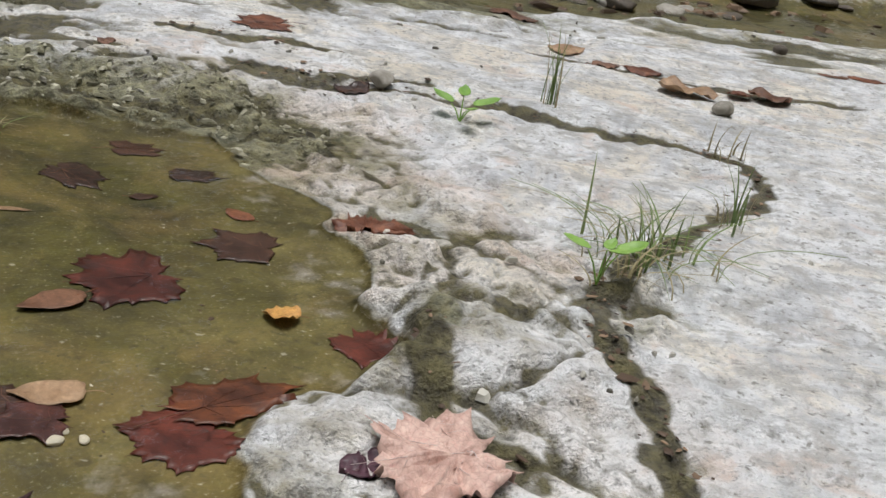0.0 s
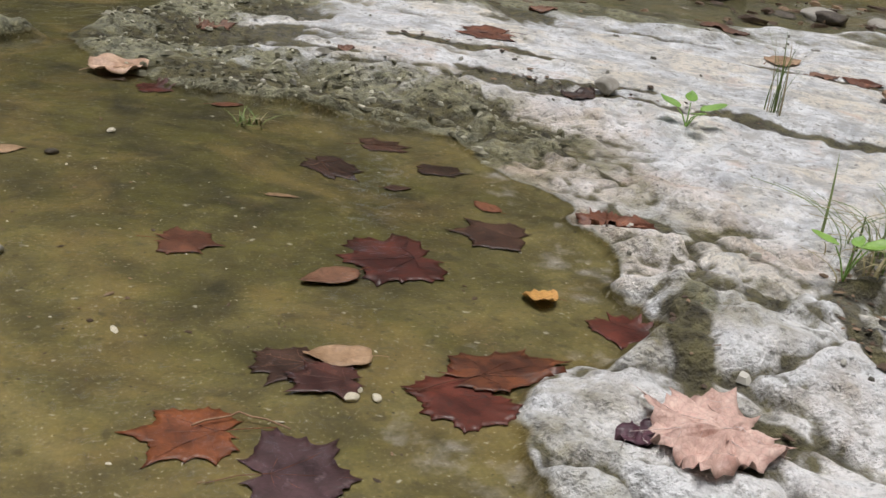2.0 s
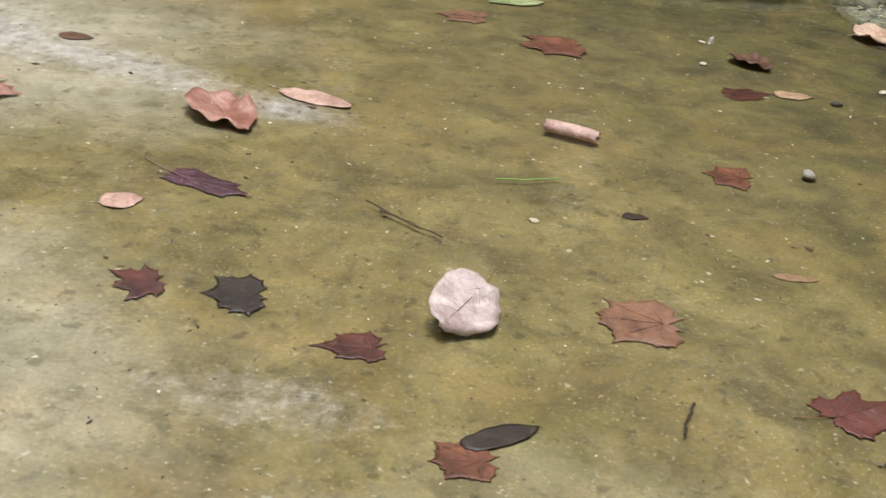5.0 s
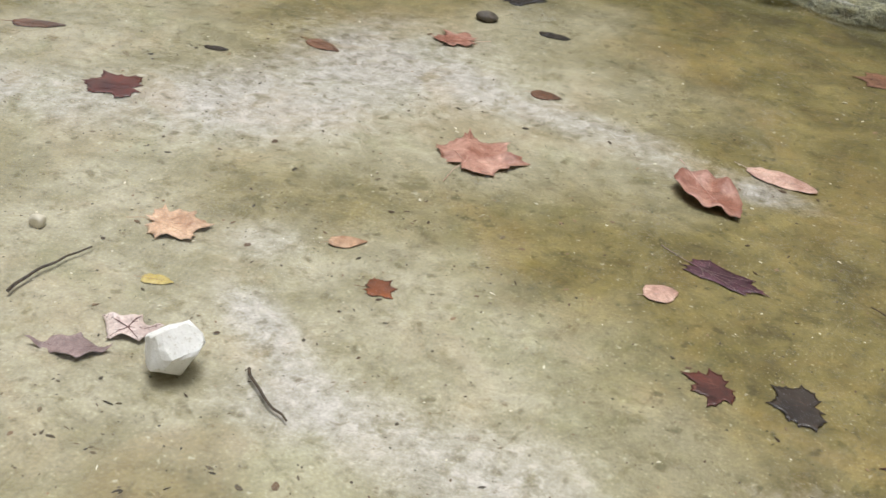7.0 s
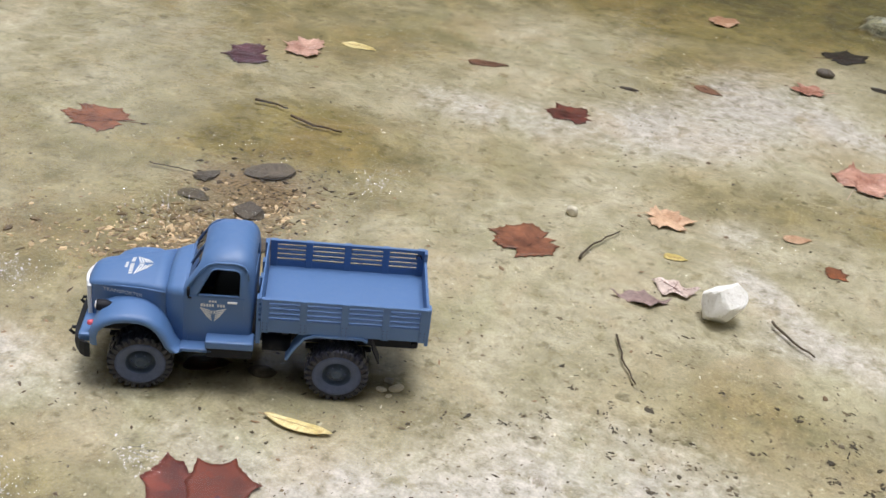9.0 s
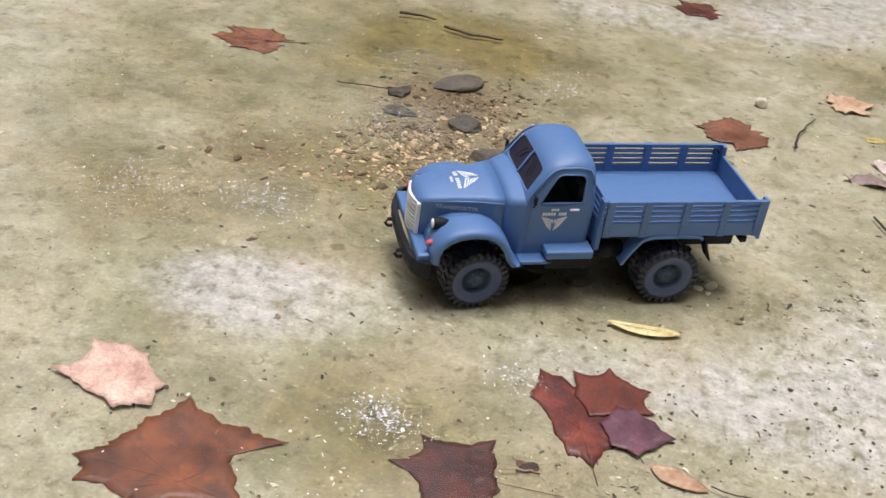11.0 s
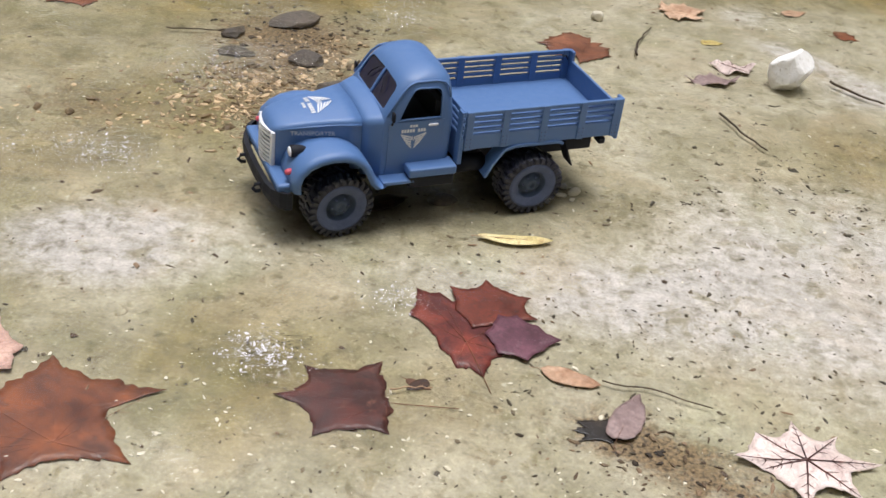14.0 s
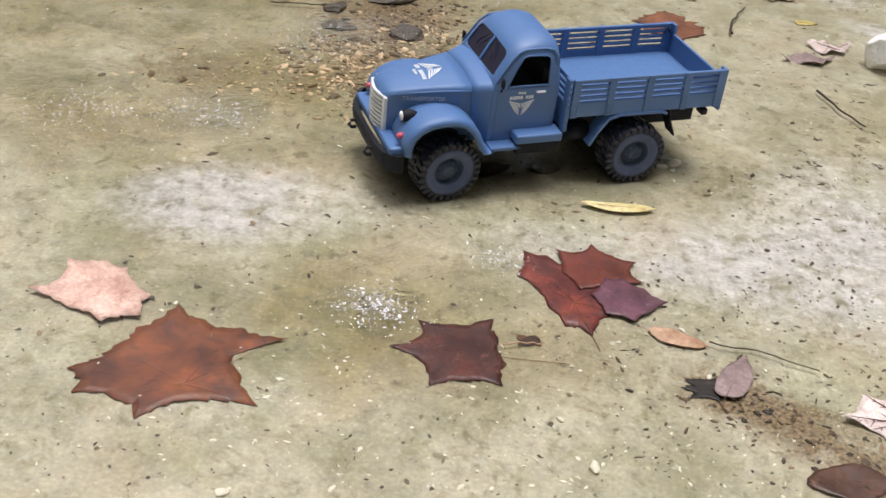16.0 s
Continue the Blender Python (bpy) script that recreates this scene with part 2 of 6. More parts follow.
def leaf_material(name, dark, light, spots, wet=0.0):
    """A dead leaf: blotches of two tones, decayed spots and a fine net of veins in low relief."""
    m, t, b = material(name, dark, 0.6)
    info = t.nodes.new("ShaderNodeObjectInfo")
    broad, fine = noise_tex(t, 30, 5, 0.62, 0.6), noise_tex(t, 230, 4, 0.65)
    shift = sums(t, "MULTIPLY", sums(t, "SUBTRACT", info.outputs["Random"], 0.5), 0.22)
    col = mix(t, ramp(t, sums(t, "ADD", broad, shift), (0.34, 0.0), (0.66, 1.0)), tuple(0.78 * v for v in dark), light)
    col = mix(t, ramp(t, noise_tex(t, 75, 4, 0.7, 0.4), (0.58, 0.0), (0.72, 0.65)), col, spots)
    co = t.nodes.new("ShaderNodeTexCoord")
    cell = node(t, "ShaderNodeTexVoronoi", Scale=190.0)
    cell.feature = "DISTANCE_TO_EDGE"
    t.links.new(co.outputs["Object"], cell.inputs["Vector"])
    net = ramp(t, cell.outputs["Distance"], (0.0, 1.0), (0.10, 0.0))
    col = mix(t, sums(t, "MULTIPLY", net, 0.22), col, tuple(0.5 * v for v in dark))
    col = mix(t, 0.30, col, ramp(t, fine, (0.32, 0.2), (0.68, 0.8)), "OVERLAY")
    col = mix(t, ramp(t, sums(t, "ADD", mark(t, "rim"), sums(t, "MULTIPLY", sums(t, "SUBTRACT", broad, 0.5), 1.6)), (0.9, 0.0), (1.4, 0.18)), col, tuple(0.7 * v for v in dark))
    t.links.new(col, b.inputs["Base Color"])
    t.links.new(ramp(t, broad, (0.3, 0.42), (0.7, 0.72)), b.inputs["Roughness"])
    b.inputs["Coat Weight"].default_value = wet
    b.inputs["Coat Roughness"].default_value = 0.12
    bump(t, b, sums(t, "SUBTRACT", sums(t, "MULTIPLY", fine, 0.5), sums(t, "MULTIPLY", net, 0.3)), 0.45, 0.0006)
    return m


GROUND, WATER = ground_material(), water_material()
LEAF = {}
for key, a, b_, sp in (
        ("rust", (0.13, 0.045, 0.024), (0.30, 0.115, 0.058), (0.07, 0.026, 0.018)),
        ("rust2", (0.085, 0.024, 0.011), (0.27, 0.080, 0.024), (0.045, 0.014, 0.011)),
        ("darkrust", (0.060, 0.018, 0.015), (0.145, 0.038, 0.027), (0.28, 0.12, 0.08)),
        ("darkred", (0.060, 0.012, 0.008), (0.170, 0.034, 0.018), (0.04, 0.015, 0.012)),
        ("brown", (0.13, 0.060, 0.034), (0.27, 0.135, 0.080), (0.08, 0.04, 0.025)),
        ("darkbrown", (0.036, 0.015, 0.010), (0.095, 0.040, 0.024), (0.22, 0.11, 0.06)),
        ("tan", (0.36, 0.22, 0.12), (0.58, 0.40, 0.26), (0.25, 0.13, 0.07)),
        ("orange", (0.44, 0.24, 0.14), (0.68, 0.48, 0.34), (0.30, 0.12, 0.05)),
        ("pink", (0.42, 0.22, 0.17), (0.72, 0.50, 0.42), (0.30, 0.11, 0.07)),
        ("pinkpale", (0.56, 0.42, 0.39), (0.78, 0.66, 0.62), (0.24, 0.11, 0.09)),
        ("rustpink", (0.36, 0.15, 0.10), (0.66, 0.42, 0.34), (0.22, 0.07, 0.05)),
        ("purple", (0.070, 0.022, 0.036), (0.175, 0.070, 0.100), (0.26, 0.16, 0.19)),
        ("plum", (0.030, 0.013, 0.016), (0.105, 0.052, 0.058), (0.24, 0.17, 0.18)),
        ("greypurple", (0.20, 0.13, 0.13), (0.34, 0.25, 0.24), (0.14, 0.08, 0.08)),
        ("black", (0.012, 0.008, 0.007), (0.040, 0.026, 0.020), (0.10, 0.07, 0.05)),
        ("crimson", (0.11, 0.018, 0.016), (0.33, 0.066, 0.038), (0.06, 0.014, 0.014)),
        ("amber", (0.50, 0.24, 0.06), (0.78, 0.46, 0.15), (0.30, 0.11, 0.04)),
        ("yellow", (0.62, 0.48, 0.15), (0.80, 0.70, 0.40), (0.42, 0.22, 0.06)),
        ("green", (0.32, 0.40, 0.16), (0.55, 0.60, 0.34), (0.25, 0.26, 0.10))):
    LEAF[key] = leaf_material("leaf_" + key, a, b_, sp, 0.15 if key in ("rust2", "darkrust", "darkred", "purple", "crimson", "darkbrown", "black") else 0.0)
STEM = mottled("leaf_stem", (0.30, 0.17, 0.10), (0.50, 0.34, 0.22), 90, 0.6)
TWIG = mottled("twig_bark", (0.045, 0.032, 0.022), (0.12, 0.085, 0.055), 150, 0.8, 0.6)
GRASS = mottled("grass_blade", (0.10, 0.17, 0.035), (0.26, 0.33, 0.11), 60, 0.5)
STRAW = mottled("dry_grass", (0.30, 0.26, 0.13), (0.46, 0.40, 0.24), 60, 0.7)
SPROUT = mottled("sprout_leaf", (0.16, 0.32, 0.045), (0.30, 0.48, 0.11), 80, 0.45)
STONE_WHITE = mottled("white_stone", (0.74, 0.72, 0.66), (0.90, 0.88, 0.84), 60, 0.75, 0.6, (0.5, 0.44, 0.34), depth=0.003)
STONE_DARK = mottled("dark_stone", (0.050, 0.040, 0.030), (0.130, 0.105, 0.080), 60, 0.6, 0.8, (0.2, 0.16, 0.11), depth=0.003)
STONE_GREY = mottled("grey_pebble", (0.22, 0.20, 0.16), (0.44, 0.41, 0.36), 90, 0.6, 0.5)
CRUMB = mottled("stone_crumb", (0.24, 0.225, 0.18), (0.50, 0.48, 0.42), 60, 0.7, 0.4, island=0.9)
RUBBLE = mottled("mossy_rubble", (0.19, 0.18, 0.11), (0.50, 0.48, 0.37), 60, 0.8, 0.5, island=0.85)
DEBRIS = mottled("rotted_debris", (0.040, 0.026, 0.016), (0.13, 0.088, 0.05), 60, 0.7, 0.4, island=0.8)
LITTER = mottled("leaf_litter", (0.08, 0.048, 0.028), (0.25, 0.165, 0.10), 40, 0.7, 0.4, island=0.8)
GRAVEL = mottled("tan_gravel", (0.19, 0.125, 0.060), (0.60, 0.45, 0.28), 45, 0.45, 0.4, island=0.9, wet=0.2)
SPECK = mottled("dark_speck", (0.045, 0.034, 0.020), (0.15, 0.115, 0.070), 90, 0.6, 0.2, island=0.7)
FLECK = mottled("pale_fleck", (0.55, 0.50, 0.38), (0.75, 0.70, 0.58), 90, 0.6, 0.2)
PAINT = mottled("slate_blue_paint", (0.067, 0.153, 0.345), (0.076, 0.166, 0.370), 140, 0.55, 0.10, (0.098, 0.168, 0.325), depth=0.0003)
PAINT.node_tree.nodes["Principled BSDF"].inputs["Specular IOR Level"].default_value = 0.8
PLASTIC = mottled("black_plastic", (0.009, 0.010, 0.014), (0.018, 0.019, 0.026), 90, 0.65, 0.15)
PLASTIC.node_tree.nodes["Principled BSDF"].inputs["Specular IOR Level"].default_value = 0.25
GLINT = mottled("painted_glint", (0.55, 0.53, 0.58), (0.76, 0.73, 0.78), 90, 0.3, 0.2, wet=0.5)
RUBBER = mottled("wet_rubber", (0.006, 0.007, 0.015), (0.014, 0.015, 0.032), 160, 0.5, 0.4, (0.050, 0.050, 0.085), wet=0.3)
SIDEWALL = mottled("blue_grey_sidewall", (0.068, 0.090, 0.165), (0.105, 0.130, 0.225), 110, 0.6, 0.2, (0.05, 0.06, 0.11))
RIM = mottled("wheel_blue", (0.040, 0.062, 0.100), (0.060, 0.085, 0.135), 90, 0.5, 0.15)
SILVER = mottled("silver_paint", (0.66, 0.67, 0.70), (0.80, 0.81, 0.83), 90, 0.4, 0.05)
PRINT = mottled("white_print", (0.60, 0.62, 0.64), (0.78, 0.79, 0.80), 300, 0.6, 0.05)
GREYPRINT = mottled("worn_grey_print", (0.42, 0.47, 0.52), (0.62, 0.66, 0.70), 400, 0.6, 0.05)
RED = material("red_lens", (0.62, 0.10, 0.14), 0.25)[0]
LENS = material("lamp_lens", (0.80, 0.82, 0.84), 0.12)[0]
# near-black, for the cab inside, grille backing and underbody box
DARK = material("near_black", (0.006, 0.006, 0.008), 0.7)[0]


def glass_material():
    m, t, b = material("tinted_glass", (0.02, 0.02, 0.05), 0.06)
    b.inputs["Alpha"].default_value = 0.9
    return m


GLASS = glass_material()


# ---- mesh helpers ----
def smooth_obj(ob, on=True):
    for p in ob.data.polygons:
        p.use_smooth = on
    return ob


def part(name, bm, mat, parent=None, label="", smooth=False):
    """One mesh object from a bmesh, under a thing or a part."""
    me = bpy.data.meshes.new(name)
    bmesh.ops.recalc_face_normals(bm, faces=bm.faces)
    bm.to_mesh(me)
    bm.free()
    me.materials.append(mat)
    ob = new(name, me)
    ob.parent = parent
    if smooth:
        smooth_obj(ob)
    return tagged(ob, label)


def box(x0, x1, y0, y1, z0, z1, bev=0.0, seg=2):
    bm = bmesh.new()
    bmesh.ops.create_cube(bm, size=1, matrix=Matrix.Translation(((x0 + x1) / 2, (y0 + y1) / 2, (z0 + z1) / 2)) @ Matrix.Diagonal((x1 - x0, y1 - y0, z1 - z0, 1)))
    if bev:
        bmesh.ops.bevel(bm, geom=bm.edges[:], offset=bev, segments=seg, profile=0.5, affect="EDGES")
    return bm


def loft(rings, closed=True, caps=True):
    """Skin a row of equal rings of points."""
    bm = bmesh.new()
    vs = [[bm.verts.new(p) for p in r] for r in rings]
    n = len(rings[0])
    for a, b in zip(vs, vs[1:]):
        for i in range(n if closed else n - 1):
            j = (i + 1) % n
            bm.faces.new((a[i], a[j], b[j], b[i]))
    if caps and closed:
        bm.faces.new(vs[0][::-1])
        bm.faces.new(vs[-1])
    return bm


def plate(outline, holes, place, thick):
    """A flat plate with holes: 2D loops set by place(u, v, w), w through its thickness."""
    bm = bmesh.new()
    edges = []
    for loop in [outline, *holes]:
        v = [bm.verts.new((p[0], p[1], 0)) for p in loop]
        edges += [bm.edges.new((v[i], v[(i + 1) % len(v)])) for i in range(len(v))]
    bmesh.ops.triangle_fill(bm, edges=edges, use_beauty=True)
    ex = bmesh.ops.extrude_face_region(bm, geom=bm.faces[:])
    for v in [g for g in ex["geom"] if isinstance(g, bmesh.types.BMVert)]:
        v.co.z = thick
    for v in bm.verts:
        v.co = place(*v.co)
    return bm


def tube(points, radii, sides=6):
    rings = []
    for i, p in enumerate(points):
        p = Vector(p)
        d = (Vector(points[min(i + 1, len(points) - 1)]) - Vector(points[max(i - 1, 0)])).normalized()
        a = d.orthogonal().normalized() if abs(d.z) > 0.9 else d.cross(Vector((0, 0, 1))).normalized()
        b = d.cross(a)
        rings.append([p + radii[i] * (a * math.cos(k * math.tau / sides) + b * math.sin(k * math.tau / sides)) for k in range(sides)])
    return loft(rings)


def cyl(centre, axis, r, half, sides=20, r2=None):
    c, d = Vector(centre), Vector(axis).normalized()
    return tube([c - d * half, c + d * half], [r, r if r2 is None else r2], sides)


def join(*bms):
    out = bmesh.new()
    for b in bms:
        me = bpy.data.meshes.new("tmp")
        b.to_mesh(me)
        b.free()
        out.from_mesh(me)
        bpy.data.meshes.remove(me)
    return out


def carve(name, bm, cutters, mat, parent, label=""):
    """A solid with other solids cut out of it, as one mesh part."""
    base = part(name, bm, mat, parent, label)
    tools = []
    for c in cutters:
        tool = part("cutter", c, mat)
        mod = base.modifiers.new("cut", "BOOLEAN")
        mod.operation, mod.solver, mod.object = "DIFFERENCE", "EXACT", tool
        tools.append(tool)
    whole = bpy.data.meshes.new_from_object(base.evaluated_get(bpy.context.evaluated_depsgraph_get()))
    base.modifiers.clear()
    base.data = whole
    smooth_obj(base)
    whole.set_sharp_from_angle(angle=radians(38))
    for tool in tools:
        bpy.data.objects.remove(tool)
    return base


# ---- smooth random fields over the plan ----
def field(x, y, per_metre, octaves=4, seed=0, fall=0.5):
    rng = np.random.RandomState(seed)
    table = rng.rand(256, 256)
    total, amp, norm = np.zeros_like(x), 1.0, 0.0
    for _ in range(octaves):
        u, v = x * per_metre + 37.3, y * per_metre + 11.7
        i, j = np.floor(u).astype(int), np.floor(v).astype(int)
        fu, fv = u - i, v - j
        fu, fv = fu * fu * (3 - 2 * fu), fv * fv * (3 - 2 * fv)
        g = lambda a, b: table[a % 256, b % 256]
        total += amp * ((g(i, j) * (1 - fu) + g(i + 1, j) * fu) * (1 - fv) + (g(i, j + 1) * (1 - fu) + g(i + 1, j + 1) * fu) * fv)
        norm += amp
        amp *= fall
        per_metre *= 2.03
    return total / norm - 0.5


def step(v, a, b):
    k = np.clip((v - a) / (b - a), 0, 1)
    return k * k * (3 - 2 * k)


def blob(x, y, cx, cy, rx, ry, turn=0.0):
    c, s = math.cos(radians(turn)), math.sin(radians(turn))
    u, v = (x - cx) * c + (y - cy) * s, -(x - cx) * s + (y - cy) * c
    return np.exp(-((u / rx) ** 2 + (v / ry) ** 2))


def line_distance(x, y, pts):
    best = np.full_like(x, 1e9)
    for (ax, ay), (bx, by) in zip(pts, pts[1:]):
        dx, dy = bx - ax, by - ay
        k = np.clip(((x - ax) * dx + (y - ay) * dy) / (dx * dx + dy * dy), 0, 1)
        best = np.minimum(best, np.hypot(x - ax - k * dx, y - ay - k * dy))
    return best


def inside(x, y, pts):
    odd = np.zeros(x.shape, bool)
    for (ax, ay), (bx, by) in zip(pts, pts[1:] + pts[:1]):
        cross = (ay > y) != (by > y)
        odd ^= cross & (x < (bx - ax) * (y - ay) / ((by - ay) if by != ay else 1e-9) + ax)
    return odd


SLAB = [(1.32, 2.34), (1.45, 2.52), (1.60, 2.68), (1.77, 2.83), (2.0, 2.74), (2.3, 2.69), (2.46, 2.60), (2.8, 2.56), (3.23, 2.44), (4.0, 2.2),
        (4.7, 2.12), (5.3, 1.75), (5.45, 1.1), (5.0, 0.55), (4.6, -0.3), (3.9, -0.75), (3.1, -1.05), (2.5, -0.85), (1.95, -0.95), (1.6, -0.5), (1.52, 0.1), (1.42, 0.45), (1.47, 0.8), (1.50, 1.2), (1.505, 1.36), (1.53, 1.42), (1.575, 1.46), (1.64, 1.466), (1.685, 1.49),
        (1.70, 1.58), (1.73, 1.69), (1.74, 1.77), (1.71, 1.83), (1.69, 1.92), (1.62, 1.99), (1.54, 2.04), (1.43, 2.11), (1.36, 2.20)]
LEDGE = [(0.40, 2.19), (0.62, 2.225), (0.84, 2.215), (1.0, 2.225), (1.14, 2.25), (1.30, 2.305), (1.24, 2.335), (1.10, 2.35), (0.95, 2.33), (0.8, 2.34), (0.62, 2.33), (0.40, 2.29)]
HOLLOW = [(1.66, 1.47), (1.715, 1.456), (1.80, 1.47), (1.89, 1.445), (2.0, 1.54), (1.985, 1.60), (1.85, 1.575), (1.72, 1.56)]
CRACKS = [[(2.27, 1.88), (2.31, 1.82), (2.275, 1.74), (2.14, 1.66), (2.01, 1.60), (1.90, 1.55), (1.86, 1.49), (1.82, 1.43), (1.81, 1.35), (1.79, 1.28), (1.80, 1.15)],
          [(1.70, 1.52), (1.688, 1.43), (1.672, 1.385), (1.69, 1.33)],
          [(1.86, 2.10), (1.96, 2.07), (2.08, 2.03), (2.2, 1.93), (2.27, 1.88)],
          [(2.30, 2.27), (2.42, 2.21), (2.50, 2.13), (2.62, 2.06), (2.75, 2.03)],
          [(1.75, 2.32), (1.87, 2.27), (1.97, 2.22)], [(1.80, 2.16), (1.93, 2.12), (2.03, 2.10)]]


def blocks(x, y, per_metre, seed, wide=0.20):
    """Broken stone: a height for each irregular block, and how near its edge a point lies."""
    table = np.random.RandomState(seed).rand(3, 128, 128)
    u, v = x * per_metre + 50, y * per_metre + 50
    i, j = np.floor(u).astype(int), np.floor(v).astype(int)
    f1, f2, tall = np.full_like(x, 9.0), np.full_like(x, 9.0), np.zeros_like(x)
    for a in (-1, 0, 1):
        for b in (-1, 0, 1):
            ca, cb = (i + a) % 128, (j + b) % 128
            d = np.hypot(i + a + table[0][ca, cb] - u, j + b + table[1][ca, cb] - v)
            near = d < f1
            f2 = np.where(near, f1, np.minimum(f2, d))
            tall = np.where(near, table[2][ca, cb], tall)
            f1 = np.where(near, d, f1)
    return tall - 0.5, 1 - step(f2 - f1, 0.0, wide)


def terrain(x, y):
    """Height of the ground and the cover that lies on it, over the plan."""
    wx, wy = x + 0.055 * field(x, y, 13, 4, 5, 0.6), y + 0.055 * field(x, y, 13, 4, 6, 0.6)
    dist = line_distance(wx, wy, SLAB + SLAB[:1])
    deep = np.where(inside(wx, wy, SLAB), dist, -dist)
    rock = step(deep, -0.004, 0.016)
    moss = step(deep, -0.03, 0.0) * (1 - step(deep, 0.05, 0.30)) * (0.40 + 0.60 * step(y, 1.78, 2.0)) * (1 - 0.6 * step(x, 2.2, 2.6))
    fx, fy = wx + 0.024 * field(x, y, 50, 3, 71, 0.55), wy + 0.024 * field(x, y, 55, 3, 72, 0.6)
    along, across = 0.88 * x - 0.47 * y, 0.47 * x + 0.88 * y
    crack = np.zeros_like(x)
    for c in CRACKS:
        crack = np.maximum(crack, np.exp(-(line_distance(fx, fy, c) / (0.004 + 0.013 * (field(x, y, 9, 2, 3) + 0.5))) ** 4))
    crack = np.maximum(crack, np.where(inside(fx, fy, HOLLOW), 0.34 + 1.5 * field(x, y, 38, 3, 73), 0))
    crack = np.maximum(crack, 0.75 * step(field(along * 0.4, across * 1.2, 15, 4, 17, 0.6), 0.07, 0.14) * (1 - step(deep, 0.18, 0.5)) * step(y, 1.75, 1.95))
    tiers = field(along * 0.45, across * 1.4, 8, 4, 8)
    terr = np.floor(tiers * 9) / 9 * 0.55 + tiers * 0.45
    h = 0.0015 * field(x, y, 7, 3, 1) + 0.0012 * field(x, y, 40, 3, 2)
    slab_h = 0.013 + 0.014 * blob(x, y, 1.60, 1.36, 0.13, 0.12) + 0.010 * blob(x, y, 1.76, 1.47, 0.08, 0.07) + 0.014 * blob(x, y, 1.85, 2.30, 0.35, 0.25)
    edge = 1 - step(deep, 0.10, 0.42)
    strata = field(along * 0.4, across * 1.5, 13, 3, 14)
    slab_h = slab_h + 0.042 * terr * (0.30 + 0.55 * edge) + 0.006 * field(x, y, 26, 3, 9) + 0.0050 * field(x, y, 85, 3, 19, 0.65) - 0.007 * step(np.abs(strata), 0.035, 0.0) * (0.35 + 0.65 * edge) + 0.006 * field(x, y, 3, 2, 4)
    broken = (1 - step(deep, 0.10, 0.34)) * step(field(x, y, 4, 2, 51), -0.34, -0.05)
    tall, gap = blocks(0.7 * (0.88 * fx - 0.47 * fy), 1.35 * (0.47 * fx + 0.88 * fy), 8.0, 52, 0.10)
    tall2, gap2 = blocks(0.7 * (0.88 * fx - 0.47 * fy), 1.3 * (0.47 * fx + 0.88 * fy), 28, 53, 0.16)
    chips = step(field(x, y, 9, 2, 55), -0.02, 0.10)
    slab_h = slab_h + broken * (0.013 * tall - 0.011 * gap + chips * (0.006 * tall2 - 0.004 * gap2) + 0.006 * step(y, 1.85, 2.0) * tall2)
    # gaps between blocks darkened as well, for soil and painted crevice shade
    crack = np.maximum(crack, broken * np.maximum(0.95 * gap, 0.7 * chips * gap2))
    crack = np.maximum(crack, 0.55 * step(np.abs(strata), 0.03, 0.0) * edge * step(field(x, y, 6, 2, 56), -0.1, 0.1))
    slab_h = np.maximum(slab_h, 0.0075 + 0.003 * field(x, y, 50, 2, 12))
    slab_h = slab_h - 0.009 * step(crack, 0.2, 0.7) + 0.016 * step(crack, 0.4, 0.8) * (field(x, y, 60, 4, 74, 0.7) + 0.33)
    near = np.maximum(blob(x, y, 1.70, 1.36, 0.30, 0.22), blob(x, y, 1.80, 2.05, 0.40, 0.18, -25))
    ragged = field(x, y, 42, 4, 81, 0.62)
    slab_h = slab_h + near * (0.015 * ragged + 0.006 * field(x, y, 120, 2, 82))
    crack = np.maximum(crack, near * 0.60 * step(-ragged, 0.13, 0.22))
    # splintered shelf where the slab meets the pool
    shelf = (1 - step(deep, 0.10, 0.26)) * step(y, 1.50, 1.60) * (1 - step(y, 2.02, 2.16)) * (1 - step(x, 2.05, 2.2))
    tall3, gap3 = blocks(0.55 * (0.62 * fx - 0.78 * fy), 1.5 * (0.78 * fx + 0.62 * fy), 15, 57, 0.13)
    slab_h = slab_h + shelf * (0.022 * tall3 - 0.010 * gap3 + 0.010 * ragged)
    crack = np.maximum(crack, shelf * np.maximum(0.9 * gap3 * step(field(x, y, 11, 2, 58), -0.16, 0.06), 0.62 * step(-ragged, 0.10, 0.18)))
    hollow = np.where(inside(fx, fy, HOLLOW), step(line_distance(fx, fy, HOLLOW + HOLLOW[:1]), 0.0, 0.02), 0.0)
    slab_h = slab_h + hollow * (0.008 + 0.026 * field(x, y, 48, 4, 75, 0.65) + 0.014 * tall2 - 0.008 * gap2)
    h = h * (1 - rock) + np.maximum(slab_h, 0.0015) * rock
    # low broken ledge across the pool
    dl = line_distance(wx, wy, LEDGE + LEDGE[:1])
    dl = np.where(inside(wx, wy, LEDGE), dl, -dl)
    crust = blocks(fx, fy * 1.5, 12, 54, 0.14)
    lr = step(dl, -0.006, 0.012)
    h = h * (1 - lr) + lr * (0.022 + 0.012 * field(x, y, 18, 3, 21) + 0.010 * field(x, y, 60, 3, 22, 0.7) + 0.020 * crust[0] - 0.013 * crust[1])
    crack = np.maximum(crack * (1 - lr), lr * 0.75 * crust[1])
    rock = np.maximum(rock, lr)
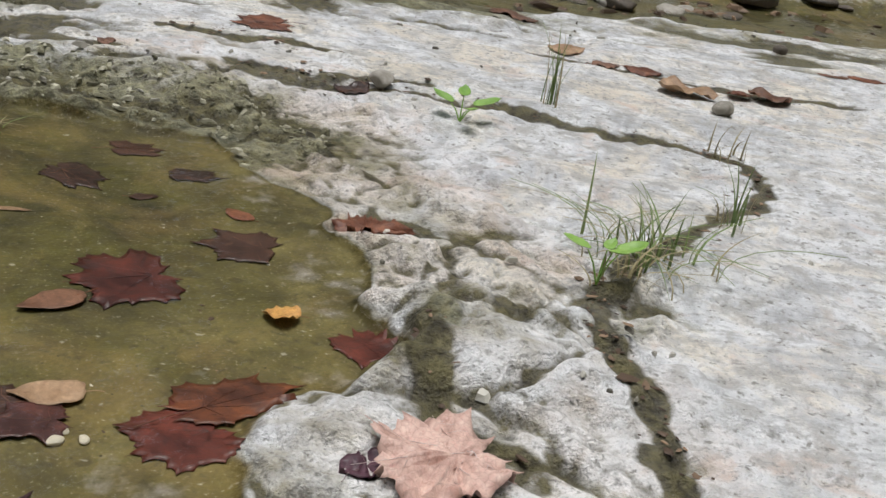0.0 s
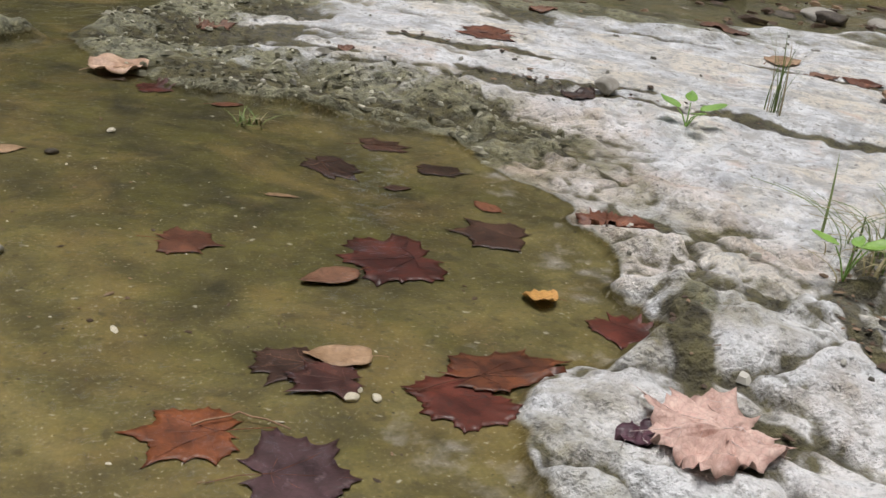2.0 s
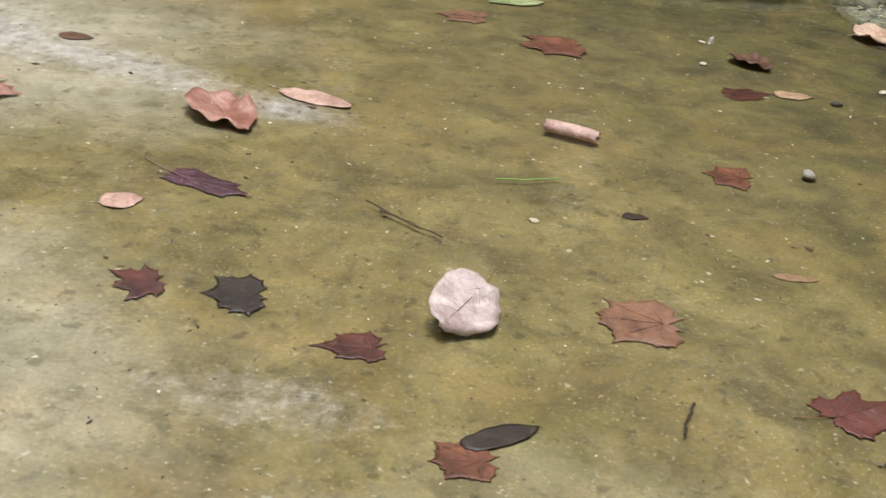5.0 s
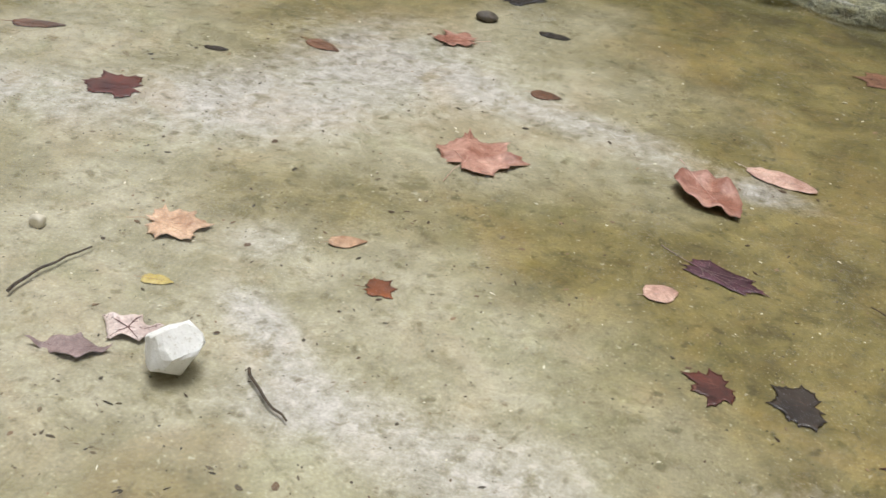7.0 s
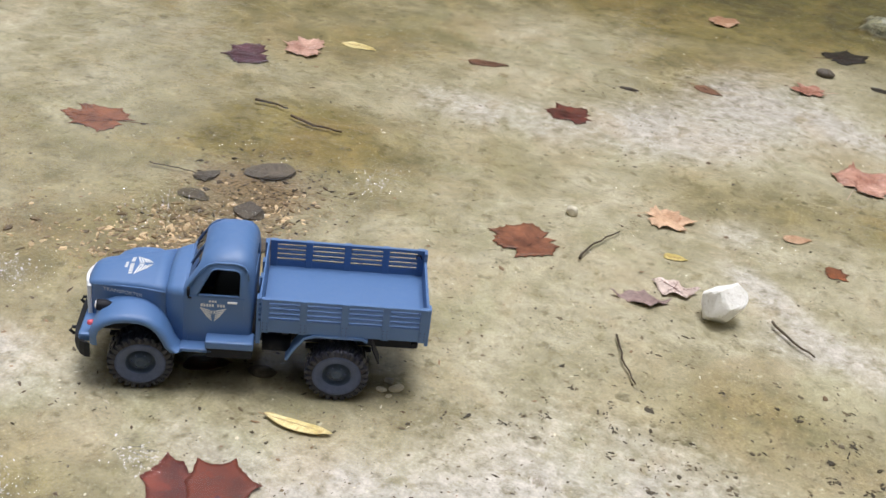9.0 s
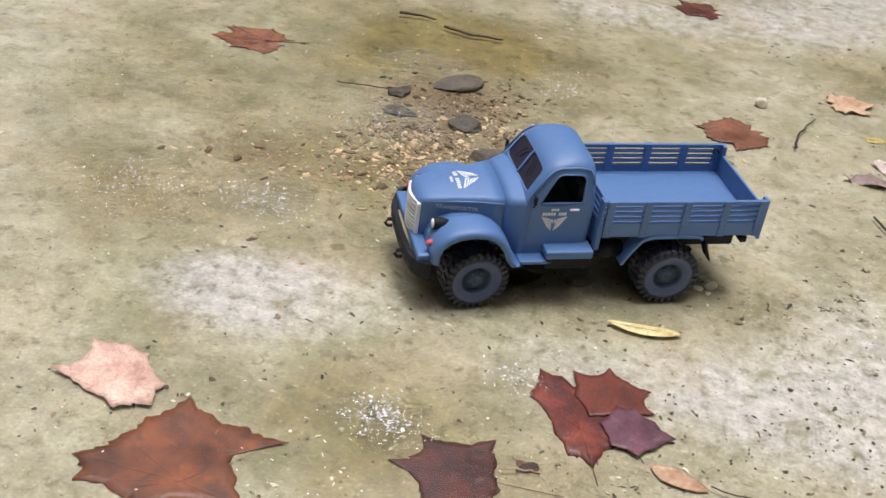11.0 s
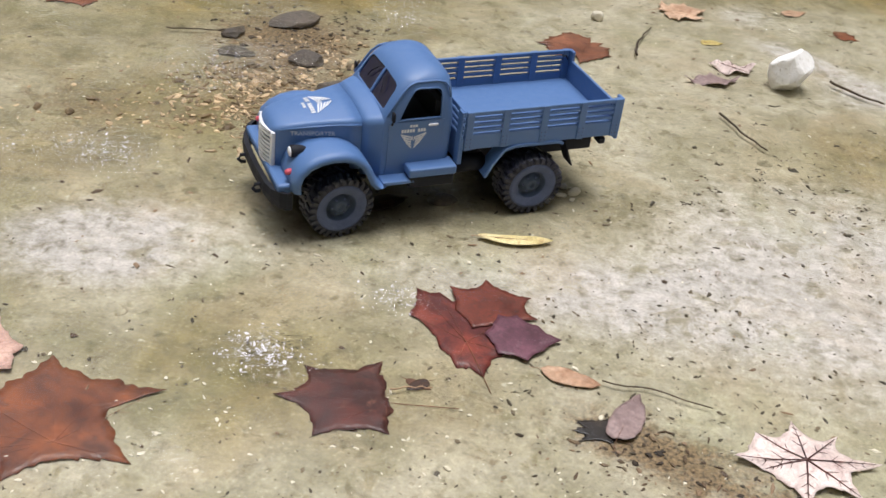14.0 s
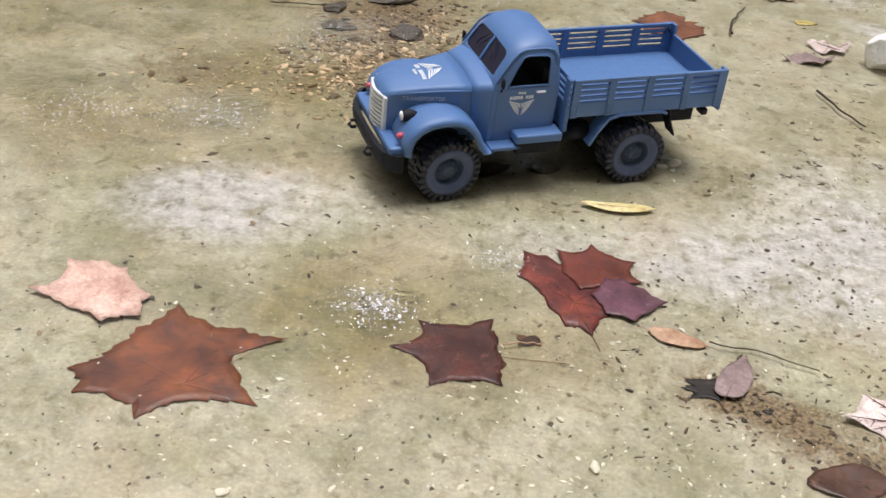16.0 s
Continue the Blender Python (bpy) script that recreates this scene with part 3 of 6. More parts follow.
    # far bank: stony margin rising beyond the water
    bank = step(y + 0.35 * (x - 2.0) + 1.4 * field(x, y, 0.8, 3, 93) * step(np.hypot(x - 2.6, y - 2.9), 1.1, 2.4), 3.05, 3.5)
    h = h + bank * (0.05 + 0.12 * (field(x, y, 5, 4, 30) * (1 - step(np.hypot(x - 2.6, y - 2.9), 1.2, 2.6)) + 0.5 * field(x, y, 0.7, 3, 92) + 0.2)) + 0.35 * step(np.hypot(x - 0.8, y - 1.2) + 2.6 * field(x, y, 0.35, 3, 95), 4.0, 12.0) * 6
    moss = np.maximum(moss, hollow * (0.38 + 1.3 * field(x, y, 30, 3, 76)))
    # moss; denser round the ledge foot, where it also paints undercut shade
    moss = np.maximum(np.maximum(moss, 0.6 * crack), np.maximum(step(lr, 0.0, 0.12) * (1.25 - 0.62 * step(dl, 0.006, 0.03) + 0.5 * crust[1] + 0.9 * field(x, y, 14, 3, 33)), 0.85 * bank))
    rock = np.maximum(rock, bank)
    away = step(np.hypot(x - 0.7, y - 1.4), 1.3, 2.6)
    xa, ya = x + 2.4 * away * field(x, y, 0.6, 3, 90), y + 2.4 * away * field(x, y, 0.6, 3, 91)
    algae = 0.12 + 0.8 * step(ya, 1.85, 2.35) + 0.95 * step(xa + 0.25 * field(x, y, 5, 3, 41), 0.42, 1.0) + 0.55 * blob(x, y, 0.40, 1.46, 0.22, 0.09, 10) + 0.3 * blob(x, y, 0.60, 1.95, 0.35, 0.22, 10) \
        + 0.35 * blob(x, y, -0.1, 1.30, 0.25, 0.12) + 0.3 * blob(x, y, -0.45, 1.5, 0.3, 0.2)
    algae = algae + 0.4 * step(y, 1.35, 1.75) * (1 - step(x, 0.15, 0.5))
    algae = algae - 0.45 * blob(x, y, 1.12, 1.18, 0.28, 0.14, 15) + 0.42 * blob(x, y, -0.08, 0.60, 0.24, 0.09) + 0.36 * blob(x, y, -0.05, 0.93, 0.36, 0.20) + 0.27 * blob(x, y, 0.48, 1.03, 0.24, 0.10) + 0.3 * blob(x, y, -0.3, 1.25, 0.3, 0.2) + 0.26 * blob(x, y, -0.42, 0.80, 0.22, 0.35)
    silt = 0.75 * blob(x, y, 0.20, 1.58, 0.20, 0.10, 25) + 0.7 * blob(x, y, 0.30, 1.80, 0.16, 0.14, 30) + 0.5 * blob(x, y, -0.06, 1.50, 0.14, 0.07) + 0.6 * blob(x, y, 0.56, 1.72, 0.2, 0.05, -12) \
        + 1.05 * blob(x, y, -0.235, 0.735, 0.10, 0.062, 10) + 0.85 * blob(x, y, 0.33, 0.80, 0.19, 0.17, 30) + 0.6 * blob(x, y, 0.46, 1.17, 0.09, 0.05) + 0.6 * blob(x, y, 0.62, 1.15, 0.10, 0.08) \
        + 0.6 * blob(x, y, 0.10, 0.74, 0.16, 0.05) + 0.5 * blob(x, y, 0.34, 1.36, 0.06, 0.05) + 0.5 * blob(x, y, 0.74, 1.66, 0.09, 0.03) + 0.45 * blob(x, y, 0.86, 1.22, 0.12, 0.05) + 0.8 * blob(x, y, 0.39, 1.25, 0.07, 0.03, -35)
    dirt = 0.55 * blob(x, y, 0.931, 1.469, 0.022, 0.03) + 1.1 * blob(x, y, -0.17, 1.14, 0.075, 0.06) + 1.3 * blob(x, y, 0.165, 0.575, 0.065, 0.026, -25) + 1.4 * blob(x, y, 0.245, 0.515, 0.05, 0.03) + 0.75 * blob(x, y, -0.15, 1.02, 0.09, 0.10) + 0.5 * blob(x, y, -0.34, 0.94, 0.07, 0.05) + 0.35 * blob(x, y, 0.05, 0.60, 0.03, 0.012)
    murk = step(xa + 0.22 * field(x, y, 8, 3, 61), 1.02, 1.50) * 0.95 * (0.55 + 0.9 * (field(x, y, 22, 3, 62) + 0.25)) + 0.75 * step(ya + 0.1 * field(x, y, 6, 2, 63), 1.95, 2.3) + 0.38 * step(y, 1.45, 1.9) * step(x, 0.65, 1.0)
    margin = step(deep, -0.17, -0.02) * (1 - step(y, 1.95, 2.1)) * step(y, 1.15, 1.3)
    murk = murk * (1 - margin * (0.45 + 0.9 * field(x, y, 24, 4, 65, 0.65)))
    silt = silt + margin * (0.22 + 1.1 * field(x, y, 30, 4, 66, 0.7))
    warm = shelf * (0.55 + 1.2 * field(x, y, 13, 3, 59)) + 0.45 * near
    return h, dict(warm=np.clip(warm, 0, 1) * step(rock, 0.3, 0.8), bleach=np.clip(blob(x, y, 1.66, 1.33, 0.20, 0.17) + 0.8 * blob(x, y, 1.55, 2.45, 0.25, 0.08, 40), 0, 1), crack=np.clip(crack, 0, 1) * step(rock, 0.3, 0.8), murk=np.clip(murk, 0, 1.2) * (1 - rock), rock=rock, moss=moss * step(rock, 0.0, 0.25), algae=algae * (1 - rock), silt=silt * (1 - rock), dirt=dirt)


def spread(stops, reach):
    """Coordinates along an axis: (from, to, spacing) stretches, then ever wider to the horizon."""
    mids = [v for a, b, gap in stops for v in np.arange(a, b, gap)]
    out, gap = [], stops[-1][2]
    while gap < reach:
        gap *= 1.45
        out.append(gap)
    return np.array([mids[0] - g for g in out[::-1]] + mids + [mids[-1] + g for g in out])


def sheet(name, xs, ys, heights, mat, label, kind, marks=None):
    gx, gy = np.meshgrid(xs, ys)
    n, k = len(xs), len(ys)
    co = np.stack([gx, gy, heights], -1).reshape(-1, 3)
    i = np.arange(n * k).reshape(k, n)
    quads = np.stack([i[:-1, :-1], i[:-1, 1:], i[1:, 1:], i[1:, :-1]], -1).reshape(-1, 4)
    me = bpy.data.meshes.new(name)
    me.vertices.add(len(co))
    me.vertices.foreach_set("co", co.ravel())
    me.loops.add(quads.size)
    me.loops.foreach_set("vertex_index", quads.ravel().astype(np.int32))
    me.polygons.add(len(quads))
    me.polygons.foreach_set("loop_start", np.arange(0, quads.size, 4, dtype=np.int32))
    me.polygons.foreach_set("use_smooth", np.ones(len(quads), bool))
    me.update(calc_edges=True)
    for key, values in (marks or {}).items():
        me.attributes.new(key, "FLOAT", "POINT").data.foreach_set("value", values.ravel().astype(np.float32))
    me.materials.append(mat)
    return tagged(new(name, me), label, "", "", kind)


XS, YS = spread([(-3.0, -0.85, 0.06), (-0.85, 1.40, 0.0062), (1.40, 2.10, 0.0032), (2.10, 2.55, 0.0055), (2.55, 3.9, 0.013), (3.9, 6.5, 0.045)], 70), spread([(-2.5, 0.35, 0.05), (0.35, 1.0, 0.0062), (1.0, 2.45, 0.0040), (2.45, 3.3, 0.013), (3.3, 5.5, 0.045)], 70)
GX, GY = np.meshgrid(XS, YS)
GH, GM = terrain(GX, GY)
for _ in range(2):  # weather the sharpest ridges
    GH[1:-1] = 0.25 * GH[:-2] + 0.5 * GH[1:-1] + 0.25 * GH[2:]
    GH[:, 1:-1] = 0.25 * GH[:, :-2] + 0.5 * GH[:, 1:-1] + 0.25 * GH[:, 2:]
for key in ("crack", "rock", "moss"):  # soften the borders of the cover alike
    v = GM[key]
    v[1:-1] = 0.25 * v[:-2] + 0.5 * v[1:-1] + 0.25 * v[2:]
    v[:, 1:-1] = 0.25 * v[:, :-2] + 0.5 * v[:, 1:-1] + 0.25 * v[:, 2:]
sheet("ground", XS, YS, GH, GROUND, "olive silty creek bed beside pale weathered limestone slab", "structure", GM)
WX, WY = spread([(-0.85, 0.6, 0.012), (0.6, 1.4, 0.03), (1.4, 4.0, 0.12)], 14), spread([(0.35, 1.4, 0.012), (1.4, 2.4, 0.03), (2.4, 4.0, 0.12)], 14)
WGX, WGY = np.meshgrid(WX, WY)
# where the current breaks over the stones
RIFFLE = sum(k * blob(WGX, WGY, x, y, rx, ry) for x, y, rx, ry, k in (
    (-0.102, 0.618, 0.030, 0.022, 1.0), (-0.021, 0.699, 0.022, 0.016, 0.8), (-0.283, 0.856, 0.045, 0.032, 0.9), (-0.228, 1.040, 0.045, 0.045, 0.9), (-0.215, 1.200, 0.050, 0.030, 0.8),
    (-0.065, 1.219, 0.035, 0.050, 0.7), (-0.400, 0.840, 0.060, 0.050, 0.9), (-0.158, 1.074, 0.040, 0.040, 0.6), (-0.139, 0.522, 0.030, 0.015, 0.5), (0.374, 1.334, 0.040, 0.050, 0.4)))
sheet("water", WX, WY, np.full(WGX.shape, 0.0062), WATER, "clear shallow water sheet over the creek bed", "structure", dict(riffle=RIFFLE)).visible_shadow = False


def ground_at(x, y):
    return float(terrain(np.array([[x]], float), np.array([[y]], float))[0][0, 0])


# unseen wooded banks all round, far behind: dark reflections, low sky light blocked
def backdrop():
    m, t, b = material("unseen_woods", (0.05, 0.07, 0.025), 0.95)
    n = noise_tex(t, 0.9, 8, 0.7)
    t.links.new(ramp(t, n, (0.35, (0.012, 0.016, 0.007)), (0.55, (0.05, 0.065, 0.025)), (0.75, (0.13, 0.13, 0.05))), b.inputs["Base Color"])
    rng = np.random.RandomState(4)
    ph = rng.rand(8) * 6.28
    turns, levels = 160, 26
    bm = bmesh.new()
    rows = []
    for i in range(levels + 1):
        lv = i / levels
        row = []
        for k in range(turns):
            a = k * math.tau / turns
            top = 21.0 + 3.0 * math.sin(3 * a + ph[0]) + 1.6 * math.sin(7 * a + ph[1]) + 1.2 * math.sin(17 * a + ph[2]) + 0.9 * math.sin(31 * a + ph[3])
            top *= 1 - 0.72 * math.exp(-((a - radians(136)) / radians(28)) ** 2)  # tree line lowered here to let low sky sheen in
            r = 17 + 1.2 * math.sin(11 * a + 5 * lv + ph[4]) + 0.8 * math.sin(23 * a - 7 * lv + ph[5]) + rng.uniform(-0.4, 0.4)
            row.append(bm.verts.new((0.8 + r * math.cos(a + rng.uniform(-0.012, 0.012)), 1.2 + r * math.sin(a), -0.5 + lv * top)))
        rows.append(row)
    for i in range(levels):
        for k in range(turns):
            gap = 0.5 + 0.5 * math.sin(k * 0.55 + 2.2 * math.sin(i * 0.7 + k * 0.11))
            if i > 8 and rng.rand() < (0.02 + 0.16 * (i - 8) / levels) * gap * 2:
                continue
            bm.faces.new((rows[i][k], rows[i][(k + 1) % turns], rows[i + 1][(k + 1) % turns], rows[i + 1][k]))
    ob = part("backdrop", bm, m, None, "dark leafy woods on the far creek banks", True)
    tagged(ob, "", "", "", "structure")


backdrop()


# ---- the toy truck: local x runs from the front axle to the tail, y from its left side to its right, z up ----
MID = 0.053


def section(x, half, top, low, round_r, crown):
    """A hood cross-section: flat sides, rounded shoulders, crowned top."""
    pts = [(x, MID - half, low), (x, MID - half, low + (top - low) * 0.5)]
    for k in range(7):
        a = math.pi - k * math.pi / 12
        pts.append((x, MID - half + round_r + round_r * math.cos(a), top - round_r + round_r * math.sin(a)))
    n = 8
    for k in range(1, n):
        u = -1 + 2 * k / n
        pts.append((x, MID + u * (half - round_r), top + crown * (1 - u * u)))
    for k in range(7):
        a = math.pi / 2 - k * math.pi / 12
        pts.append((x, MID + half - round_r + round_r * math.cos(a), top - round_r + round_r * math.sin(a)))
    pts += [(x, MID + half, low + (top - low) * 0.5), (x, MID + half, low)]
    return pts


def wheel(parent, x, y, outward, steer=0.0):
    """Tyre with lugs, deep rim and hub; outward is -1 on the left side."""
    hub = new("wheel")
    hub.parent = parent
    hub.matrix_local = pose(x, y, 0.0272, 0, 0, steer) @ Matrix.Diagonal((0.91, 0.94, 0.91, 1))
    R_, w_ = 0.0283, 0.0115
    prof = [(0.0185, -w_ * 0.85), (0.0215, -w_), (0.0255, -w_ * 0.98), (0.0278, -w_ * 0.8), (R_, -w_ * 0.4), (R_, w_ * 0.4), (0.0278, w_ * 0.8), (0.0255, w_ * 0.98), (0.0215, w_), (0.0185, w_ * 0.85)]
    n = 40
    rings = [[(r * math.cos(k * math.tau / n), v, r * math.sin(k * math.tau / n)) for r, v in prof] for k in range(n + 1)]
    bm = loft(rings, True, False)
    bmesh.ops.remove_doubles(bm, verts=bm.verts[:], dist=1e-6)
    part("tyre", bm, RUBBER, hub, "knobbly black rubber tyre, wet", True)
    for side in (-1, 1):
        lugs = []
        for k in range(26):
            a = (k + 0.25 * (side + 1)) * math.tau / 26
            b = box(-0.0020, 0.0020, -0.0052, 0.0052, -0.0014, 0.0014, 0.0006, 1)
            bmesh.ops.transform(b, matrix=Matrix.Rotation(-a, 4, "Y") @ pose(0, side * 0.0062, R_, 0, 0, side * 18), verts=b.verts[:])
            lugs.append(b)
            b2_ = box(-0.0018, 0.0018, -0.0016, 0.0012, -0.003, 0.003, 0.0005, 1)
            bmesh.ops.transform(b2_, matrix=Matrix.Rotation(-a, 4, "Y") @ pose(0, side * w_ * 0.93, 0.0258, 0, 0, 0), verts=b2_.verts[:])
            lugs.append(b2_)
        part("tread", join(*lugs), RUBBER, hub)
    o = outward
    wall_prof = [(0.0228, 0.0112), (0.0226, 0.0119), (0.0205, 0.0119), (0.0175, 0.0110), (0.0148, 0.0098), (0.0140, 0.0100), (0.0136, 0.0090)]
    rings = [[(r * math.cos(k * math.tau / 36), o * v, r * math.sin(k * math.tau / 36)) for k in range(36)] for r, v in wall_prof]
    part("sidewall", loft(rings, True, False), SIDEWALL, hub, "blue-grey tyre sidewall", True)
    rim_prof = [(0.0140, 0.0098), (0.0134, 0.0086), (0.0126, 0.0050), (0.0112, 0.0040), (0.0100, 0.0046), (0.0092, 0.0070), (0.0064, 0.0076), (0.0058, 0.0092), (0.0030, 0.0098), (0.0026, 0.0088), (0.0001, 0.0088)]
    rings = [[(r * math.cos(k * math.tau / 36), o * v, r * math.sin(k * math.tau / 36)) for k in range(36)] for r, v in rim_prof]
    part("rim", loft(rings, True, False), RIM, hub, "dark slate blue dished wheel rim", True)
    for k in range(6):
        a = k * math.tau / 6
        part("wheel_nut", cyl((0.0077 * math.cos(a), o * 0.0078, 0.0077 * math.sin(a)), (0, 1, 0), 0.0009, 0.0009, 6), SIDEWALL, hub)
    part("back_disc", cyl((0, -o * 0.004, 0), (0, 1, 0), 0.0186, 0.002, 28), PLASTIC, hub)


def fender(parent, side):
    """A front wing swept over the wheel, with a rolled outer edge."""
    path = [(-0.0395, 0.0480), (-0.0395, 0.057), (-0.0365, 0.0655), (-0.030, 0.0722), (-0.021, 0.0768), (-0.010, 0.0788), (0.002, 0.0785), (0.012, 0.0752), (0.020, 0.069), (0.026, 0.0605), (0.0305, 0.051), (0.036, 0.0445), (0.040, 0.0450)]
    cx, cz = -0.002, 0.040
    rings = []
    for px, pz in path:
        dx, dz = px - cx, pz - cz
        L = math.hypot(dx, dz)
        nx, nz = dx / L, dz / L
        ring = []
        for v, drop in ((-0.003, 0.0070), (-0.0035, 0.0040), (-0.002, 0.0014), (0.002, 0.0002), (0.009, 0.0), (0.020, 0.0), (0.034, 0.0006), (0.034, 0.0030), (0.020, 0.0026), (0.008, 0.0026), (0.001, 0.0036), (-0.0015, 0.0070)):
            y = v if side < 0 else 2 * MID - v
            ring.append((px - nx * drop, y, pz - nz * drop))
        rings.append(ring)
    part("fender", loft(rings), PAINT, parent, "rounded slate blue front wing", True)


def bed_side(parent, y_in, y_out, x0, x1, bays):
    """One long side of the load bed: low board, slats with open gaps, posts and rivets."""
    ya, yb = min(y_in, y_out), max(y_in, y_out)
    part("board", box(x0, x1, ya, yb, 0.0668, 0.0805, 0.0005, 1), PAINT, parent)
    for k in range(4):
        z = 0.0825 + k * 0.0049
        part("slat", box(x0, x1, ya - 0.0003, yb + 0.0003, z, z + 0.0027 if k < 3 else z + 0.0036, 0.0004, 1), PAINT, parent)
    o = 1 if y_out > y_in else -1
    width = (x1 - x0) / bays
    for k in range(bays + 1):
        x = min(max(x0 + k * width, x0 + 0.003), x1 - 0.003)
        part("post", box(x - 0.0031, x + 0.0031, min(y_in - o * 0.0007, y_out + o * 0.0011), max(y_in - o * 0.0007, y_out + o * 0.0011), 0.0668, 0.1010, 0.0003, 1), PAINT, parent)
        for z in (0.0700, 0.0735, 0.0770):
            for dx in (-0.0017, 0.0017):
                b = bmesh.new()
                bmesh.ops.create_icosphere(b, subdivisions=1, radius=0.00055, matrix=Matrix.Translation((x + dx, y_out + o * 0.0012, z)))
                part("rivet", b, RIM, parent)


def emblem(parent, name, place0, big=1.4):
    """A winged badge of plain shapes with two bars over it."""
    def place(u, v, w):
        return place0(u * big, v * big, w)
    shapes = []
    for s in (-1, 1):
        for k in range(5):  # swept feathers
            rx, rz, tx, tz = 0.0007 + 0.0002 * k, -0.0046 + 0.0017 * k, 0.0040 + 0.00085 * k, -0.0012 + 0.00135 * k
            shapes.append(plate([(s * rx, rz), (s * tx, tz), (s * (tx + 0.0002), tz + 0.0009), (s * rx, rz + 0.0010)], [], place, 0.0002))
        shapes.append(plate([(s * 0.0003, 0.0002), (s * 0.0016, 0.0022), (s * 0.0004, 0.0034)], [], place, 0.0002))
    for k in range(9):  # bars of small print
        if k != 5:
            x = -0.0072 + 0.0016 * k
            shapes.append(plate([(x, 0.0058), (x + 0.0012, 0.0058), (x + 0.0012, 0.0078), (x, 0.0078)], [], place, 0.0002))
    for k in range(3):
        x = -0.0024 + 0.0016 * k
        shapes.append(plate([(x, 0.0090), (x + 0.0012, 0.0090), (x + 0.0012, 0.0104), (x, 0.0104)], [], place, 0.0002))
    part(name, join(*shapes), PRINT, parent, "white winged badge print")


def lettering(parent, name, text, size, mat, m):
    cu = bpy.data.curves.new(name, "FONT")
    cu.body, cu.size, cu.extrude = text, size, 0.00012
    tmp = bpy.data.objects.new(name, cu)
    me = bpy.data.meshes.new_from_object(tmp)
    bpy.data.objects.remove(tmp)
    bpy.data.curves.remove(cu)
    me.materials.append(mat)
    ob = new(name, me)
    ob.parent = parent
    ob.matrix_local = m
    return tagged(ob, "worn pale lettering")


def toy_truck(m):
    truck = tagged(new("toy_truck"), "slate blue plastic toy army truck standing in shallow water", "toy truck")
    T = truck
    # chassis
    for y in (0.034, 0.072):
        part("chassis_rail", box(-0.045, 0.236, y - 0.004, y + 0.004, 0.040, 0.052, 0.001, 1), PLASTIC, T)
    for x in (0.0, 0.163):
        part("axle", join(cyl((x, MID, 0.0280), (0, 1, 0), 0.0045, 0.046, 12), tube([(x, MID - 0.012, 0.0280), (x, MID - 0.004, 0.0280), (x, MID + 0.004, 0.0280), (x, MID + 0.012, 0.0280)], [0.005, 0.011, 0.011, 0.005], 14)), PLASTIC, T, "black axle with differential", True)
        for y in (0.028, 0.078):
            part("leaf_spring", box(x - 0.028, x + 0.028, y - 0.003, y + 0.003, 0.0365, 0.0395, 0.0008, 1), PLASTIC, T)
    part("gearbox", box(0.05, 0.12, 0.040, 0.066, 0.030, 0.046, 0.003, 2), PLASTIC, T)
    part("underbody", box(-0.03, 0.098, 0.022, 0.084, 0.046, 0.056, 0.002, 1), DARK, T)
    for x, steer in ((0.0, 6.0), (0.163, 0.0)):
        wheel(T, x, 0.0115, -1, steer)
        wheel(T, x, 2 * MID - 0.0115, 1, steer)
    for s in (-1, 1):
        fender(T, s)
    # hood
    stations = [(-0.0468, 0.0110, 0.0812, 0.003, 0.0006), (-0.0455, 0.0148, 0.0832, 0.0035, 0.0010), (-0.0436, 0.0174, 0.0850, 0.0038, 0.0014), (-0.0410, 0.0190, 0.0864, 0.0040, 0.0018), (-0.0370, 0.0204, 0.0877, 0.0040, 0.0021), (-0.030, 0.0216, 0.0890, 0.0042, 0.0024),
                (-0.018, 0.0236, 0.0905, 0.0042, 0.0026), (-0.004, 0.0264, 0.0920, 0.0044, 0.0027), (0.010, 0.0300, 0.0934, 0.0048, 0.0028), (0.0215, 0.0333, 0.0945, 0.0055, 0.0028)]

    def hood_top(x, y):
        xs = [q[0] for q in stations]
        half, top, crown = (float(np.interp(x, xs, [q[i] for q in stations])) for i in (1, 2, 4))
        return top + crown * (1 - ((y - MID) / (half - 0.006)) ** 2)
    part("hood", loft([section(x, h, t, 0.050, r, c) for x, h, t, r, c in stations]), PAINT, T, "long rounded slate blue hood", True)
    cowl = [(0.0222, 0.0336, 0.0944, 0.0060, 0.0030), (0.028, 0.0362, 0.0960, 0.0065, 0.0032), (0.036, 0.0392, 0.0978, 0.007, 0.0030), (0.0425, 0.0400, 0.0985, 0.006, 0.002)]
    part("cowl", loft([section(x, h, t, 0.046, r, c) for x, h, t, r, c in cowl]), PAINT, T, "", True)
    for s in (-1, 1):
        part("hood_moulding", tube([(-0.0405, MID + s * 0.0192, 0.0838), (-0.02, MID + s * 0.0233, 0.0864), (0.0, MID + s * 0.0274, 0.0882), (0.021, MID + s * 0.0332, 0.0896)], [0.0009] * 4, 6), PAINT, T, "", True)
    # grille
    def arc(z0, z1, front, deep, wide=0.0160):
        rings = []
        for k in range(11):
            u = -wide + 2 * wide * k / 10
            x = front + 0.0042 * (u / 0.0160) ** 2
            rings.append([(x, MID + u, z0), (x, MID + u, z1), (x + deep, MID + u, z1), (x + deep, MID + u, z0)])
        return loft(rings)
    part("grille_back", arc(0.0520, 0.0800, -0.0480, 0.0006), DARK, T, "", False)
    for z0, z1 in ((0.0508, 0.0530), (0.0792, 0.0814)):
        part("grille_rail", arc(z0, z1, -0.0500, 0.0024, 0.0172), SILVER, T, "silver grille rail")
